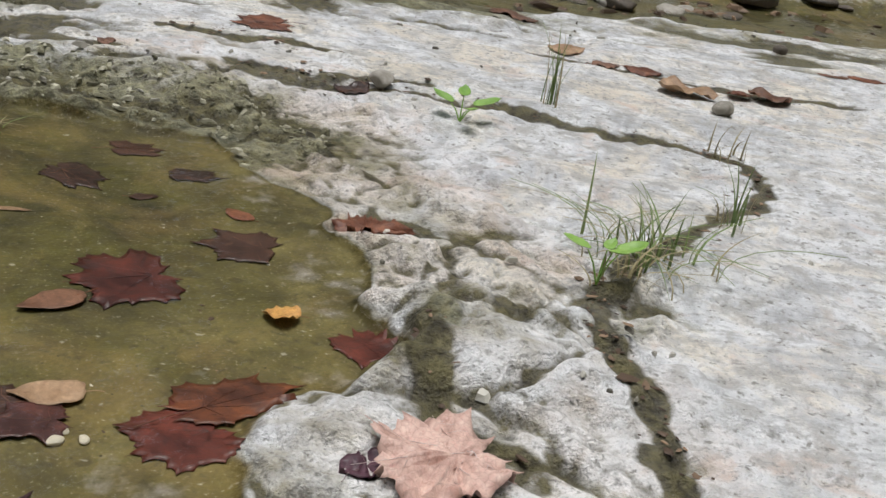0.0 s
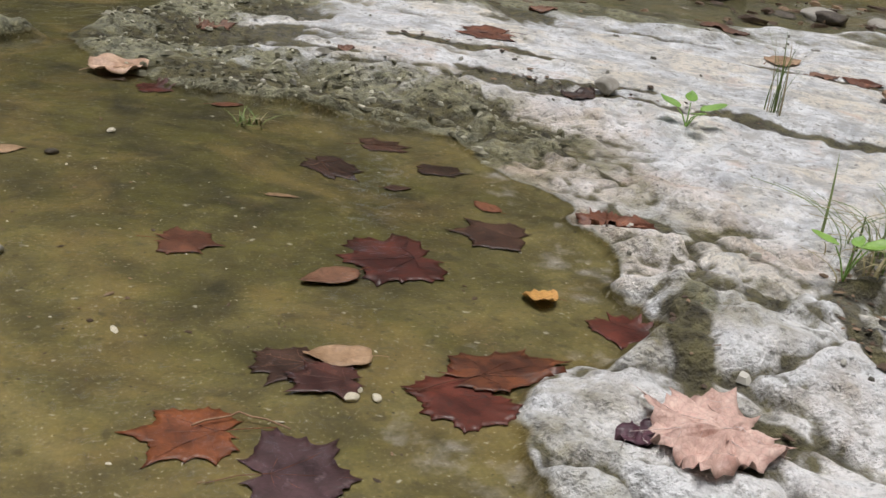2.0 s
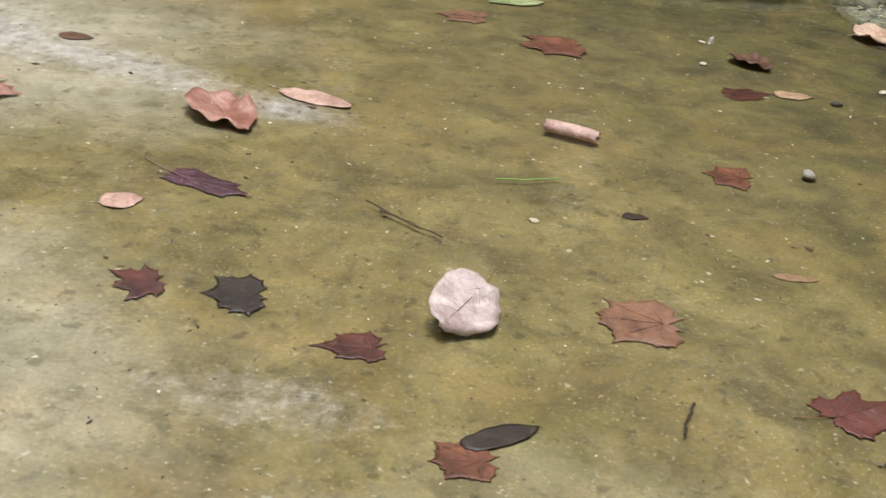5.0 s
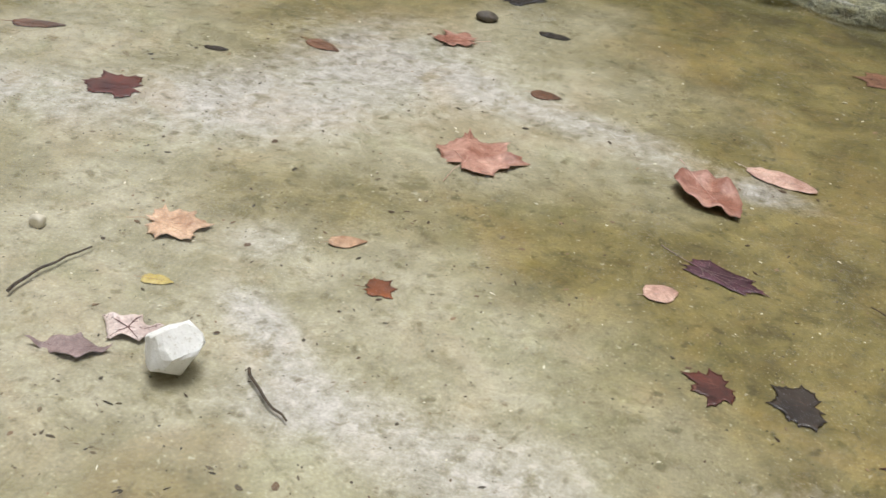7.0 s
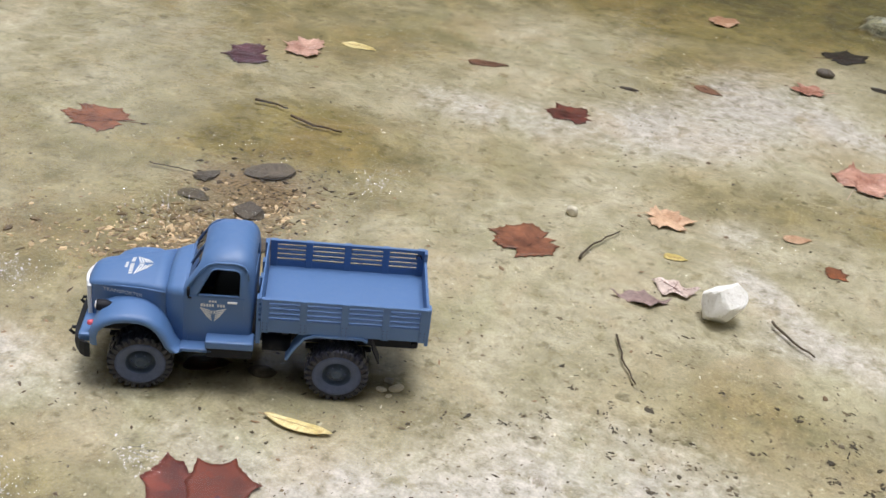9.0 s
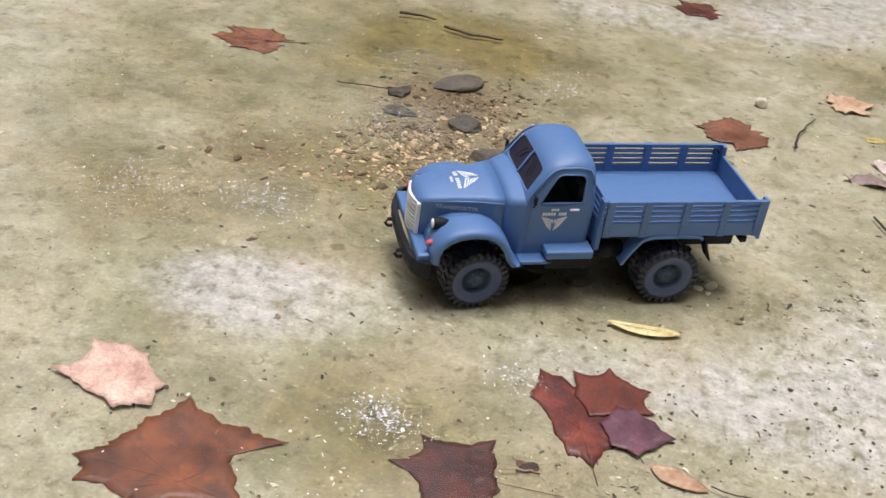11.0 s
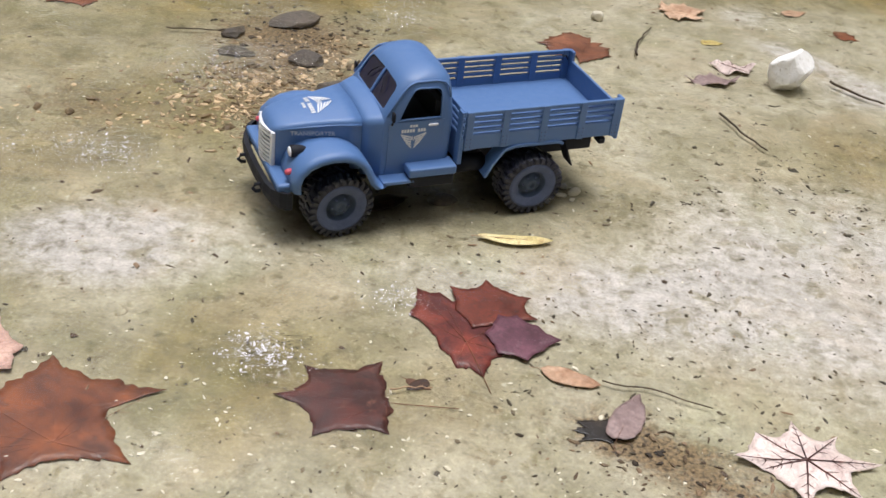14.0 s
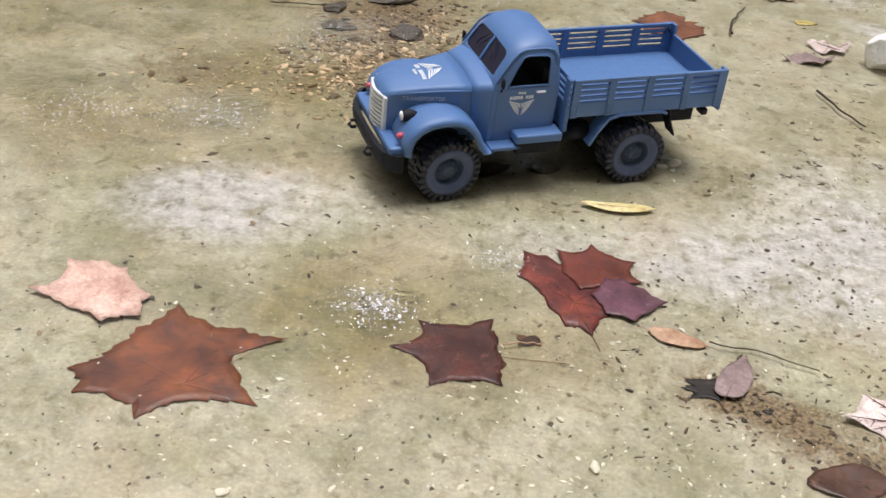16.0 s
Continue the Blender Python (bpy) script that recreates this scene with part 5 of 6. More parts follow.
def curl_leaf(x, y, length, heading, ratio, colour):
    return put_leaf("curled_leaf", oval_outline(length, ratio * 1.25, leaf_rng), x, y, length, heading, ratio, colour, 0.06, 0.05, WORDS[colour] + " dry curled leaf with raised edges", length * 0.25, False, 0.002, (leaf_rng.uniform(-8, 8), leaf_rng.uniform(-6, 6)), 0.14)


def lobed_leaf(x, y, lobes, colour, label, bend=0.002, wave=0.006, lift=0.0, stem=None, base=(0, 0)):
    """A broad torn leaf given by its lobes: heading in degrees and reach in millimetres, point and notch by turns."""
    r = random.Random(int(1000 * x) + 7)
    ring = [(0.001 * d * math.cos(radians(a)), 0.001 * d * math.sin(radians(a))) for a, d in sorted(lobes)]
    length = 0.002 * max(d for a, d in lobes)
    pts = []
    for (au, av), (bu, bv) in zip(ring, ring[1:] + ring[:1]):
        span = math.hypot(bu - au, bv - av)
        steps, teeth = max(4, int(span / 0.0026)), max(1, round(span / 0.013))
        for k in range(steps):
            f = k / steps
            saw = (f * teeth) % 1
            inward = 1 - 0.085 * 4 * f * (1 - f) + (0.075 * (saw - 0.4) * (1 - abs(2 * f - 1) ** 3) if teeth > 1 else 0) + (r.uniform(-0.014, 0.014) if k else 0)
            pts.append(((au + (bu - au) * f) * inward, (av + (bv - av) * f) * inward))
    ob = part("maple_leaf", blade_mesh(pts, length, bend, wave, 5, 0.0), LEAF[colour], None, label, True)
    ob.matrix_world = pose(x, y, max(ground_at(x, y), 0.0) + 0.0011 + lift)
    ob.modifiers.new("thickness", "SOLIDIFY").thickness = 0.0003
    bx, by = 0.001 * base[1] * math.cos(radians(base[0])), 0.001 * base[1] * math.sin(radians(base[0]))
    w, bits = (0.0068 if colour == "pinkpale" else 0.0017) * length, []
    points = [p for p in sorted(lobes) if p[1] > 0.62 * max(d for a, d in lobes)]
    for a, d in points:
        ex, ey = 0.00092 * d * math.cos(radians(a)) - bx, 0.00092 * d * math.sin(radians(a)) - by
        turn, reach = math.atan2(ey, ex), math.hypot(ex, ey)
        bits.append(tube([(bx, by, w), (bx + ex * 0.5, by + ey * 0.5, w), (bx + ex, by + ey, w)], [w, 0.7 * w, 0.3 * w], 5))
        for f in (0.35, 0.6, 0.8):
            for side in (-0.8, 0.8):
                q = reach * 0.28 * (1.1 - f)
                bits.append(tube([(bx + ex * f, by + ey * f, w), (bx + ex * f + q * math.cos(turn + side), by + ey * f + q * math.sin(turn + side), w)], [0.5 * w, 0.2 * w], 4))
    if stem:
        c, s_, q = math.cos(radians(stem[0])), math.sin(radians(stem[0])), 0.001 * stem[1]
        bits.append(tube([(bx, by, w), (c * q * 0.5, s_ * q * 0.5, 1.5 * w), (c * q, s_ * q + 0.002, w)], [w, 1.3 * w, 1.6 * w], 5))
    rib = part("rib", join(*bits), LEAF[dict(pink="rustpink", pinkpale="darkrust", rust2="rust", crimson="rust", purple="greypurple").get(colour, "darkred")], ob)
    p = random.Random(5)
    p1, p2, p3 = p.random() * 6, p.random() * 6, p.random() * 6
    g0 = ground_at(x, y)
    for child in (ob, rib):
        co = np.array([v.co for v in child.data.vertices])
        local = terrain((x + co[:, 0])[None], (y + co[:, 1])[None])[0][0]
        for v, g in zip(child.data.vertices, local):
            v.co.z += max(-0.003, min(0.003, float(g) - max(g0, 0.0)))
    for v in rib.data.vertices:
        u, q = v.co.x / length, v.co.y / length
        rr = math.hypot(u, q)
        v.co.z += length * (bend * rr * rr * 2.2 + wave * (math.sin(u * 9 + p1) * math.cos(q * 8 + p2) + 0.6 * math.sin((u + q) * 17 + p3)) * min(1, rr * 3))
    return tagged(ob, "", "leaf", "fallen leaves")


def slender_leaf(x, y, length, heading, ratio, colour, label):
    """A smooth willow-like leaf, pointed at both ends."""
    pts = []
    for k in range(40):
        a = k * math.tau / 40
        u = math.cos(a)
        pts.append((0.5 * length * u, 0.5 * length * ratio * math.copysign(abs(math.sin(a)) ** 1.45, math.sin(a)) + 0.05 * length * (u * u - 0.4)))
    return put_leaf("slender_leaf", pts, x, y, length, heading, ratio, colour, 0.01, 0.006, label, length * 0.08, False, 0.003)


def roll_leaf(x, y, length, heading, ratio, colour):
    rings = []
    for k in range(9):
        u = -0.5 + k / 8
        r = length * ratio * 0.5 * (1 - 0.35 * abs(u) ** 2)
        ring = [(u * length + 0.0012 * math.sin(1.7 * j), (r - 0.0006 * (j > 9)) * math.cos(0.4 + j * 0.34), r + r * (1 - 0.04 * j) * math.sin(0.4 + j * 0.34)) for j in range(18)]
        rings.append(ring)
    ob = part("rolled_leaf", loft(rings, False), LEAF[colour], None, "pale pinkish dry leaf rolled into a tube", True)
    ob.modifiers.new("thickness", "SOLIDIFY").thickness = 0.0006
    ob.matrix_world = pose(x, y, 0.0005, 0, 0, heading)
    return tagged(ob, "", "leaf", "fallen leaves")


maple_leaf(1.519, 1.652, 0.103, -178, 0.9, 'darkred')
oval_leaf(1.468, 1.620, 0.052, -165, 0.5, 'brown', lift=0.002)
maple_leaf(1.631, 1.696, 0.081, 160, 0.8, 'darkbrown')
oval_leaf(1.658, 1.759, 0.031, 117, 0.6, 'rust')
curl_leaf(1.622, 1.566, 0.029, 139, 0.8, 'amber')
maple_leaf(1.562, 1.465, 0.115, 9, 0.5, 'rust2', lift=0.0014)
maple_leaf(1.497, 1.428, 0.085, -166, 0.8, 'darkred')
maple_leaf(1.399, 1.493, 0.060, -179, 0.75, 'darkbrown')
oval_leaf(1.440, 1.498, 0.047, 167, 0.6, 'tan', lift=0.0018)
maple_leaf(1.418, 1.472, 0.060, 160, 0.7, 'darkrust', lift=0.0016)
curl_leaf(2.445, 2.082, 0.086, -36, 0.55, 'tan')
curl_leaf(2.538, 2.070, 0.037, -44, 0.8, 'rust')
curl_leaf(2.589, 2.057, 0.075, 0, 0.6, 'brown')
oval_leaf(2.455, 2.197, 0.061, -42, 0.6, 'rust')
oval_leaf(2.407, 2.228, 0.044, -29, 0.6, 'brown')
oval_leaf(2.861, 2.192, 0.053, -34, 0.6, 'brown')
oval_leaf(2.931, 2.179, 0.069, -25, 0.6, 'rust')
oval_leaf(2.384, 2.297, 0.076, 16, 0.6, 'tan')
maple_leaf(1.893, 2.353, 0.102, 178, 0.8, 'rust')
oval_leaf(1.919, 2.082, 0.056, 36, 0.7, 'darkbrown')
oval_leaf(1.663, 2.240, 0.023, -26, 0.8, 'brown')
oval_leaf(2.439, 2.541, 0.096, -67, 0.5, 'brown')
oval_leaf(2.106, 2.578, 0.064, 26, 0.6, 'brown')
maple_leaf(1.624, 1.351, 0.129, -178, 0.75, 'pink', lift=0.004)
oval_leaf(1.595, 1.362, 0.041, 29, 0.6, 'purple')
maple_leaf(1.543, 1.858, 0.085, -67, 0.55, 'darkbrown')
maple_leaf(1.623, 1.929, 0.068, -14, 0.6, 'darkbrown')
maple_leaf(1.653, 1.853, 0.062, -23, 0.5, 'darkbrown')
oval_leaf(1.588, 1.809, 0.026, -5, 0.5, 'darkbrown')
maple_leaf(1.152, 1.665, 0.052, 178, 0.9, 'rust')
oval_leaf(1.473, 1.794, 0.030, -17, 0.25, 'tan')
maple_leaf(1.387, 1.367, 0.078, -15, 1, 'plum')
maple_leaf(1.320, 1.423, 0.078, 174, 0.8, 'rust2')
maple_leaf(1.770, 1.706, 0.080, 27, 0.8, 'rust')
maple_leaf(1.670, 1.502, 0.073, -77, 0.7, 'darkred')
curl_leaf(1.380, 2.183, 0.073, 32, 0.7, 'orange')
maple_leaf(1.413, 2.120, 0.052, 3, 0.6, 'darkred')
oval_leaf(1.478, 2.062, 0.036, 4, 0.4, 'rust')
maple_leaf(1.528, 2.370, 0.066, 3, 0.7, 'brown')
curl_leaf(1.203, 2.004, 0.056, -46, 0.6, 'brown')
maple_leaf(1.192, 1.900, 0.066, 25, 0.6, 'darkred')
oval_leaf(1.241, 1.916, 0.045, 9, 0.5, 'tan')
oval_leaf(1.073, 1.550, 0.022, 6, 0.5, 'darkbrown')
oval_leaf(1.197, 1.486, 0.035, 7, 0.3, 'tan')
maple_leaf(1.071, 1.380, 0.077, -172, 0.8, 'brown')
roll_leaf(1.011, 1.697, 0.052, -15, 0.30, 'pink')
oval_leaf(0.957, 1.343, 0.062, -114, 0.78, 'pinkpale', 0.05, 0.045, lift=0.011, tilt=(-24, 8))
maple_leaf(0.891, 1.291, 0.050, -168, 0.7, 'darkrust')
maple_leaf(0.799, 1.330, 0.055, -163, 0.9, 'black')
maple_leaf(0.738, 1.484, 0.100, -14, 0.32, 'purple')
oval_leaf(0.767, 1.701, 0.077, -14, 0.4, 'pink')
curl_leaf(0.700, 1.627, 0.087, -47, 0.55, 'rustpink')
maple_leaf(0.858, 2.032, 0.071, -173, 0.7, 'brown')
oval_leaf(0.918, 2.122, 0.074, -154, 0.35, 'green')
maple_leaf(0.971, 1.965, 0.091, -159, 0.8, 'rust')
maple_leaf(1.220, 1.317, 0.066, 37, 0.7, 'darkrust')
maple_leaf(1.311, 1.300, 0.052, 20, 0.8, 'black')
oval_leaf(1.251, 1.261, 0.055, 4, 0.3, 'black')
oval_leaf(0.998, 1.224, 0.053, 37, 0.35, 'black')
maple_leaf(0.975, 1.194, 0.049, -166, 0.7, 'rust')
maple_leaf(1.377, 1.694, 0.060, -20, 0.8, 'rust')
maple_leaf(0.266, 1.347, 0.064, 19, 0.8, 'orange')
oval_leaf(0.289, 1.265, 0.027, 13, 0.5, 'yellow')
oval_leaf(0.407, 1.388, 0.035, 27, 0.5, 'orange')
maple_leaf(0.064, 1.557, 0.077, -170, 0.75, 'darkred')
maple_leaf(0.349, 1.868, 0.066, -163, 0.7, 'rustpink')
oval_leaf(0.223, 1.769, 0.045, -14, 0.5, 'brown')
oval_leaf(0.463, 1.949, 0.042, -1, 0.4, 'black')
oval_leaf(0.494, 1.774, 0.036, 2, 0.6, 'brown')
maple_leaf(0.472, 1.603, 0.098, 62, 0.85, 'rustpink')
oval_leaf(0.681, 1.436, 0.033, 34, 0.8, 'pink')
maple_leaf(0.736, 1.322, 0.043, -146, 0.95, 'darkrust')
oval_leaf(-0.084, 1.654, 0.060, 21, 0.35, 'brown')
oval_leaf(0.120, 1.699, 0.029, 9, 0.4, 'black')
maple_leaf(-0.384, 1.459, 0.078, -142, 0.9, 'purple')
maple_leaf(-0.328, 1.534, 0.063, -167, 1, 'pink')
oval_leaf(-0.263, 1.592, 0.052, 8, 0.4, 'yellow')
maple_leaf(0.125, 1.197, 0.093, -133, 0.75, 'rust')
maple_leaf(0.461, 1.336, 0.034, 19, 0.8, 'rust2')
maple_leaf(0.396, 2.065, 0.093, 46, 0.6, 'black')
maple_leaf(-0.426, 1.178, 0.097, -167, 0.7, 'rust')
oval_leaf(-0.042, 0.837, 0.043, 34, 0.5, 'darkbrown')
maple_leaf(0.186, 2.091, 0.064, 52, 0.7, 'orange')
lobed_leaf(0.278, 1.160, [(18, 30), (60, 13), (100, 16), (150, 15), (196, 36), (225, 17), (262, 14), (310, 17)], 'greypurple', "curled brownish purple leaf scrap beside the white stone", 0.04, 0.05, 0.002)
lobed_leaf(0.303, 1.196, [(20, 28), (55, 15), (88, 21), (125, 14), (168, 27), (205, 17), (245, 20), (285, 11), (325, 20)], 'pinkpale', "torn pale pink leaf scrap beside the white stone", 0.04, 0.05, 0.003)
slender_leaf(0.068, 0.801, 0.062, 5, 0.22, 'yellow', "slender yellow leaf floating beside the truck")
lobed_leaf(-0.296, 0.599, [(-162, 46), (168, 28), (140, 42), (118, 31), (100, 33), (67, 30), (29, 26), (1, 37), (-33, 46), (-67, 40), (-112, 28)], 'pink', "pale pink maple leaf with rust veins in shallow water", 0.02, 0.012, 0.002, base=(-110, 22))
lobed_leaf(-0.220, 0.540, [(108, 58), (88, 44), (54, 50), (29, 72), (20, 34), (-10, 42), (-30, 68), (-69, 42), (-100, 62), (-120, 54), (-140, 72), (-159, 71), (177, 46), (149, 44)], 'rust2', "large wet orange-brown maple leaf under shallow water", base=(-70, 26))
lobed_leaf(-0.045, 0.589, [(-173, 45), (158, 27), (137, 40), (102, 28), (61, 47), (35, 34), (-10, 36), (-41, 46), (-69, 33), (-108, 43), (-140, 27)], 'darkrust', "dark reddish brown maple leaf under shallow water", stem=(0, 78), base=(0, 30))
lobed_leaf(0.028, 0.679, [(129, 54), (113, 42), (85, 29), (39, 30), (22, 42), (-35, 42), (-69, 57), (-89, 46), (-112, 30), (-173, 24), (168, 38)], 'crimson', "wet crimson maple leaf under shallow water", lift=0.0002, stem=(-70, 75), base=(-70, 18))
lobed_leaf(0.049, 0.706, [(147, 36), (120, 24), (95, 35), (60, 27), (28, 36), (5, 28), (-11, 38), (-59, 24), (-111, 30), (-163, 26)], 'darkred', "dark red leaf lobe lying on a crimson leaf", lift=0.0012)
lobed_leaf(0.069, 0.672, [(119, 27), (88, 27), (45, 24), (6, 34), (-30, 24), (-70, 27), (-119, 24), (180, 22)], 'purple', "dark purple torn leaf lying on a crimson leaf", lift=0.0024)
oval_leaf(0.109, 0.636, 0.042, -13, 0.4, 'orange', lift=0.001)
oval_leaf(0.146, 0.601, 0.051, 68, 0.42, 'greypurple', lift=0.002)
maple_leaf(0.121, 0.586, 0.042, -173, 0.5, 'black')
lobed_leaf(0.262, 0.580, [(-171, 50), (-158, 34), (151, 37), (125, 24), (95, 38), (70, 25), (45, 36), (25, 27), (2, 50), (-20, 28), (-45, 44), (-75, 26), (-100, 42), (-140, 30)], 'pinkpale', "pale pink spiky maple leaf with dark veins", 0.03, 0.02, 0.002)
oval_leaf(0.004, 0.611, 0.019, -22, 0.35, 'brown')
oval_leaf(0.207, 0.516, 0.055, -165, 0.55, 'darkbrown')
oval_leaf(0.004, 0.610, 0.018, -143, 0.5, 'darkbrown')


# ---- stones ----
def stone(name, x, y, sx, sy, sz, mat, label, seed, turn=0.0, facets=9, sink=0.25, category="stone", cut=(0.62, 0.88)):
    """A worn stone: a ball cut by random planes, then roughened."""
    r = random.Random(seed)
    bm = bmesh.new()
    bmesh.ops.create_icosphere(bm, subdivisions=3, radius=1)
    planes = [(Vector((r.gauss(0, 1), r.gauss(0, 1), r.gauss(0, 1))).normalized(), r.uniform(*cut)) for _ in range(facets)]
    for v in bm.verts:
        for nrm, d in planes:
            over = v.co.dot(nrm) - d
            if over > 0:
                v.co -= nrm * over * 0.98
        v.co += v.co.normalized() * 0.05 * noise.noise(v.co * 2.6 + Vector((seed, 0, 0)))
        v.co = Vector((v.co.x * sx / 2, v.co.y * sy / 2, v.co.z * sz / 2))
    ob = part(name, bm, mat, None, label, cut[0] > 0.5)
    ob.matrix_world = pose(x, y, max(ground_at(x, y), 0) + sz * (0.5 - sink), 0, 0, turn)
    return tagged(ob, "", category)


def scatter(name, count, seed, pick, size, mat, label, flat=0.6, lift=0.0, follow=False):
    """Many tiny grains in one mesh, each a squashed eight-sided bit."""
    r = np.random.RandomState(seed)
    hexa = np.array([(1, 0), (0.55, 0.8), (-0.3, 0.95), (-0.95, 0.25), (-0.75, -0.65), (0.25, -0.95)])
    base = np.concatenate([np.c_[hexa, np.full(6, -0.35)], np.c_[0.66 * hexa, np.full(6, 0.65)]])
    faces0 = [(i, (i + 1) % 6, 6 + (i + 1) % 6, 6 + i) for i in range(6)] + [tuple(range(6, 12))]
    vs, fs = [], []
    spots = [pick(r) for _ in range(count)]
    base_h = terrain(np.array([[p[0] for p in spots]]), np.array([[p[1] for p in spots]]))[0][0] if follow else np.zeros(count)
    for (x, y), g in zip(spots, base_h):
        s = size * min(r.lognormal(-0.1, 0.42), 2.6)
        a = r.uniform(0, 6.28)
        p = base * (1 + r.uniform(-0.42, 0.42, base.shape)) * np.array([s * r.uniform(0.8, 1.5), s * r.uniform(0.25, 0.85), s * flat])
        c, sn = math.cos(a), math.sin(a)
        p = np.stack([p[:, 0] * c - p[:, 1] * sn + x, p[:, 0] * sn + p[:, 1] * c + y, p[:, 2] + g + lift + s * flat * 0.4], 1)
        fs += [tuple(i + len(vs) for i in f) for f in faces0]
        vs += [tuple(q) for q in p]
    me = bpy.data.meshes.new(name)
    me.from_pydata(vs, [], fs)
    me.materials.append(mat)
    return tagged(new(name, me), label, "", "", "stuff")


def around(*spots):
    weights = np.array([s[4] for s in spots], float)
    weights /= weights.sum()
    def pick(r):
        cx, cy, rx, ry, _ = spots[r.choice(len(spots), p=weights)]
        return cx + r.normal() * rx, cy + r.normal() * ry
    return pick


def clumps(area, count, reach):
    """Spots gathered in small uneven clumps over an area."""
    own = np.random.RandomState(count)
    x, y, rx, ry = area
    hearts = np.stack([x + own.normal(size=count) * rx, y + own.normal(size=count) * ry], 1)
    def pick(r):
        return hearts[int(count * r.rand() ** 1.6)] + r.normal(size=2) * reach
    return pick


stone("white_stone", 0.357, 1.163, 0.056, 0.050, 0.060, STONE_WHITE, "angular chalky white stone standing in shallow water", 41, 20, 11, 0.16, "stone", (0.50, 0.70))
stone("pebble", 0.159, 1.292, 0.015, 0.015, 0.013, FLECK, "small round pale pebble in shallow water", 3, 0, 5, 0.15, "pebble")
stone("pebble", 0.109, 0.897, 0.009, 0.008, 0.007, STONE_GREY, "tiny grey pebble beside a pale chip", 8, 30, 5, 0.2, "pebble")
stone("pebble", 0.006, 0.849, 0.026, 0.016, 0.009, STONE_DARK, "flat dark brown pebble beside the truck", 9, 10, 5, 0.2, "pebble")
stone("pebble", 1.229, 1.688, 0.015, 0.014, 0.011, STONE_GREY, "small pale round pebble in olive water", 12, 0, 5, 0.15, "pebble")
stone("snail_shell", 1.236, 1.280, 0.011, 0.009, 0.008, STONE_GREY, "small grey snail shell on the creek bed", 14, 20, 3, 0.15, "shell")
stone("pebble", 0.371, 1.955, 0.030, 0.022, 0.014, STONE_DARK, "dark pebble on pale silt", 15, 0, 5, 0.2, "pebble")
stone("stone_chip", 0.119, 0.891, 0.015, 0.010, 0.006, FLECK, "small pale stone chip on the silt", 16, 50, 6, 0.2, "pebble")
stone("pebble", 1.285, 1.905, 0.013, 0.011, 0.006, STONE_DARK, "small dark pebble in olive water", 18, 0, 5, 0.2, "pebble")
stone("pebble", 2.43, 1.99, 0.034, 0.028, 0.026, STONE_GREY, "grey rounded stone on the limestone slab", 21, 10, 6, 0.15, "pebble")
stone("pebble", 2.90, 2.36, 0.030, 0.026, 0.024, STONE_DARK, "dark round stone on the limestone slab", 22, 10, 6, 0.15, "pebble")
stone("pebble", 1.955, 2.085, 0.040, 0.030, 0.022, STONE_GREY, "grey stone chip lying in a mossy crack", 24, 30, 7, 0.2, "pebble")
for k, (x, y, s, turn) in enumerate(((-0.178, 1.178, 0.085, 30), (-0.217, 1.085, 0.050, 10), (-0.146, 1.088, 0.075, -20), (-0.105, 1.030, 0.070, 15), (-0.133, 0.948, 0.052, 40), (-0.23, 1.13, 0.055, 70))):
    stone("flat_stone", x, y, s * 0.78, s * 0.5, s * 0.20, STONE_DARK, "flat dark brown stone beside the gravel patch", 30 + k, turn, 12, 0.34, "stone", (0.49, 0.80))
scatter("dark_debris", 280, 9, around((-0.165, 1.15, 0.05, 0.028, 3), (-0.14, 1.06, 0.04, 0.03, 2), (-0.15, 1.20, 0.03, 0.02, 1), (0.15, 0.575, 0.025, 0.012, 1), (0.225, 0.52, 0.025, 0.012, 1)), 0.0022, DEBRIS, "dark rotted leaf debris caught among the stones", 0.22, 0.0003)
far_rng = random.Random(5)
for k in range(26):
    x = 2.0 + 1.9 * far_rng.random()
    y = 3.02 - 0.34 * (x - 2.0) + far_rng.uniform(-0.14, 0.22)
    s = far_rng.uniform(0.04, 0.14)
    stone("bank_stone", x, y, s, s * far_rng.uniform(0.6, 0.9), s * far_rng.uniform(0.2, 0.4), (STONE_DARK, STONE_DARK, STONE_GREY)[k % 3], "rough dark stone on the far bank", 60 + k, far_rng.uniform(0, 180), 7, 0.25)


edge_rng = np.random.RandomState(77)
EX, EY = edge_rng.uniform(1.36, 2.05, (1, 9000)), edge_rng.uniform(1.75, 2.55, (1, 9000))
EM = terrain(EX, EY)[1]
EDGE_SPOTS = np.stack([EX[0], EY[0]], 1)[(EM["rock"][0] > 0.4) & (EM["moss"][0] > 0.62)]


def along_edge(r):
    """A spot in the mossy margin of the slab."""
    return EDGE_SPOTS[r.randint(len(EDGE_SPOTS))]


def along_cracks(r):
    c = CRACKS[r.choice(len(CRACKS), p=(0.45, 0.05, 0.15, 0.15, 0.1, 0.1))]
    i, f = r.randint(len(c) - 1), r.rand()
    return c[i][0] + (c[i + 1][0] - c[i][0]) * f + r.normal() * 0.010, c[i][1] + (c[i + 1][1] - c[i][1]) * f + r.normal() * 0.010


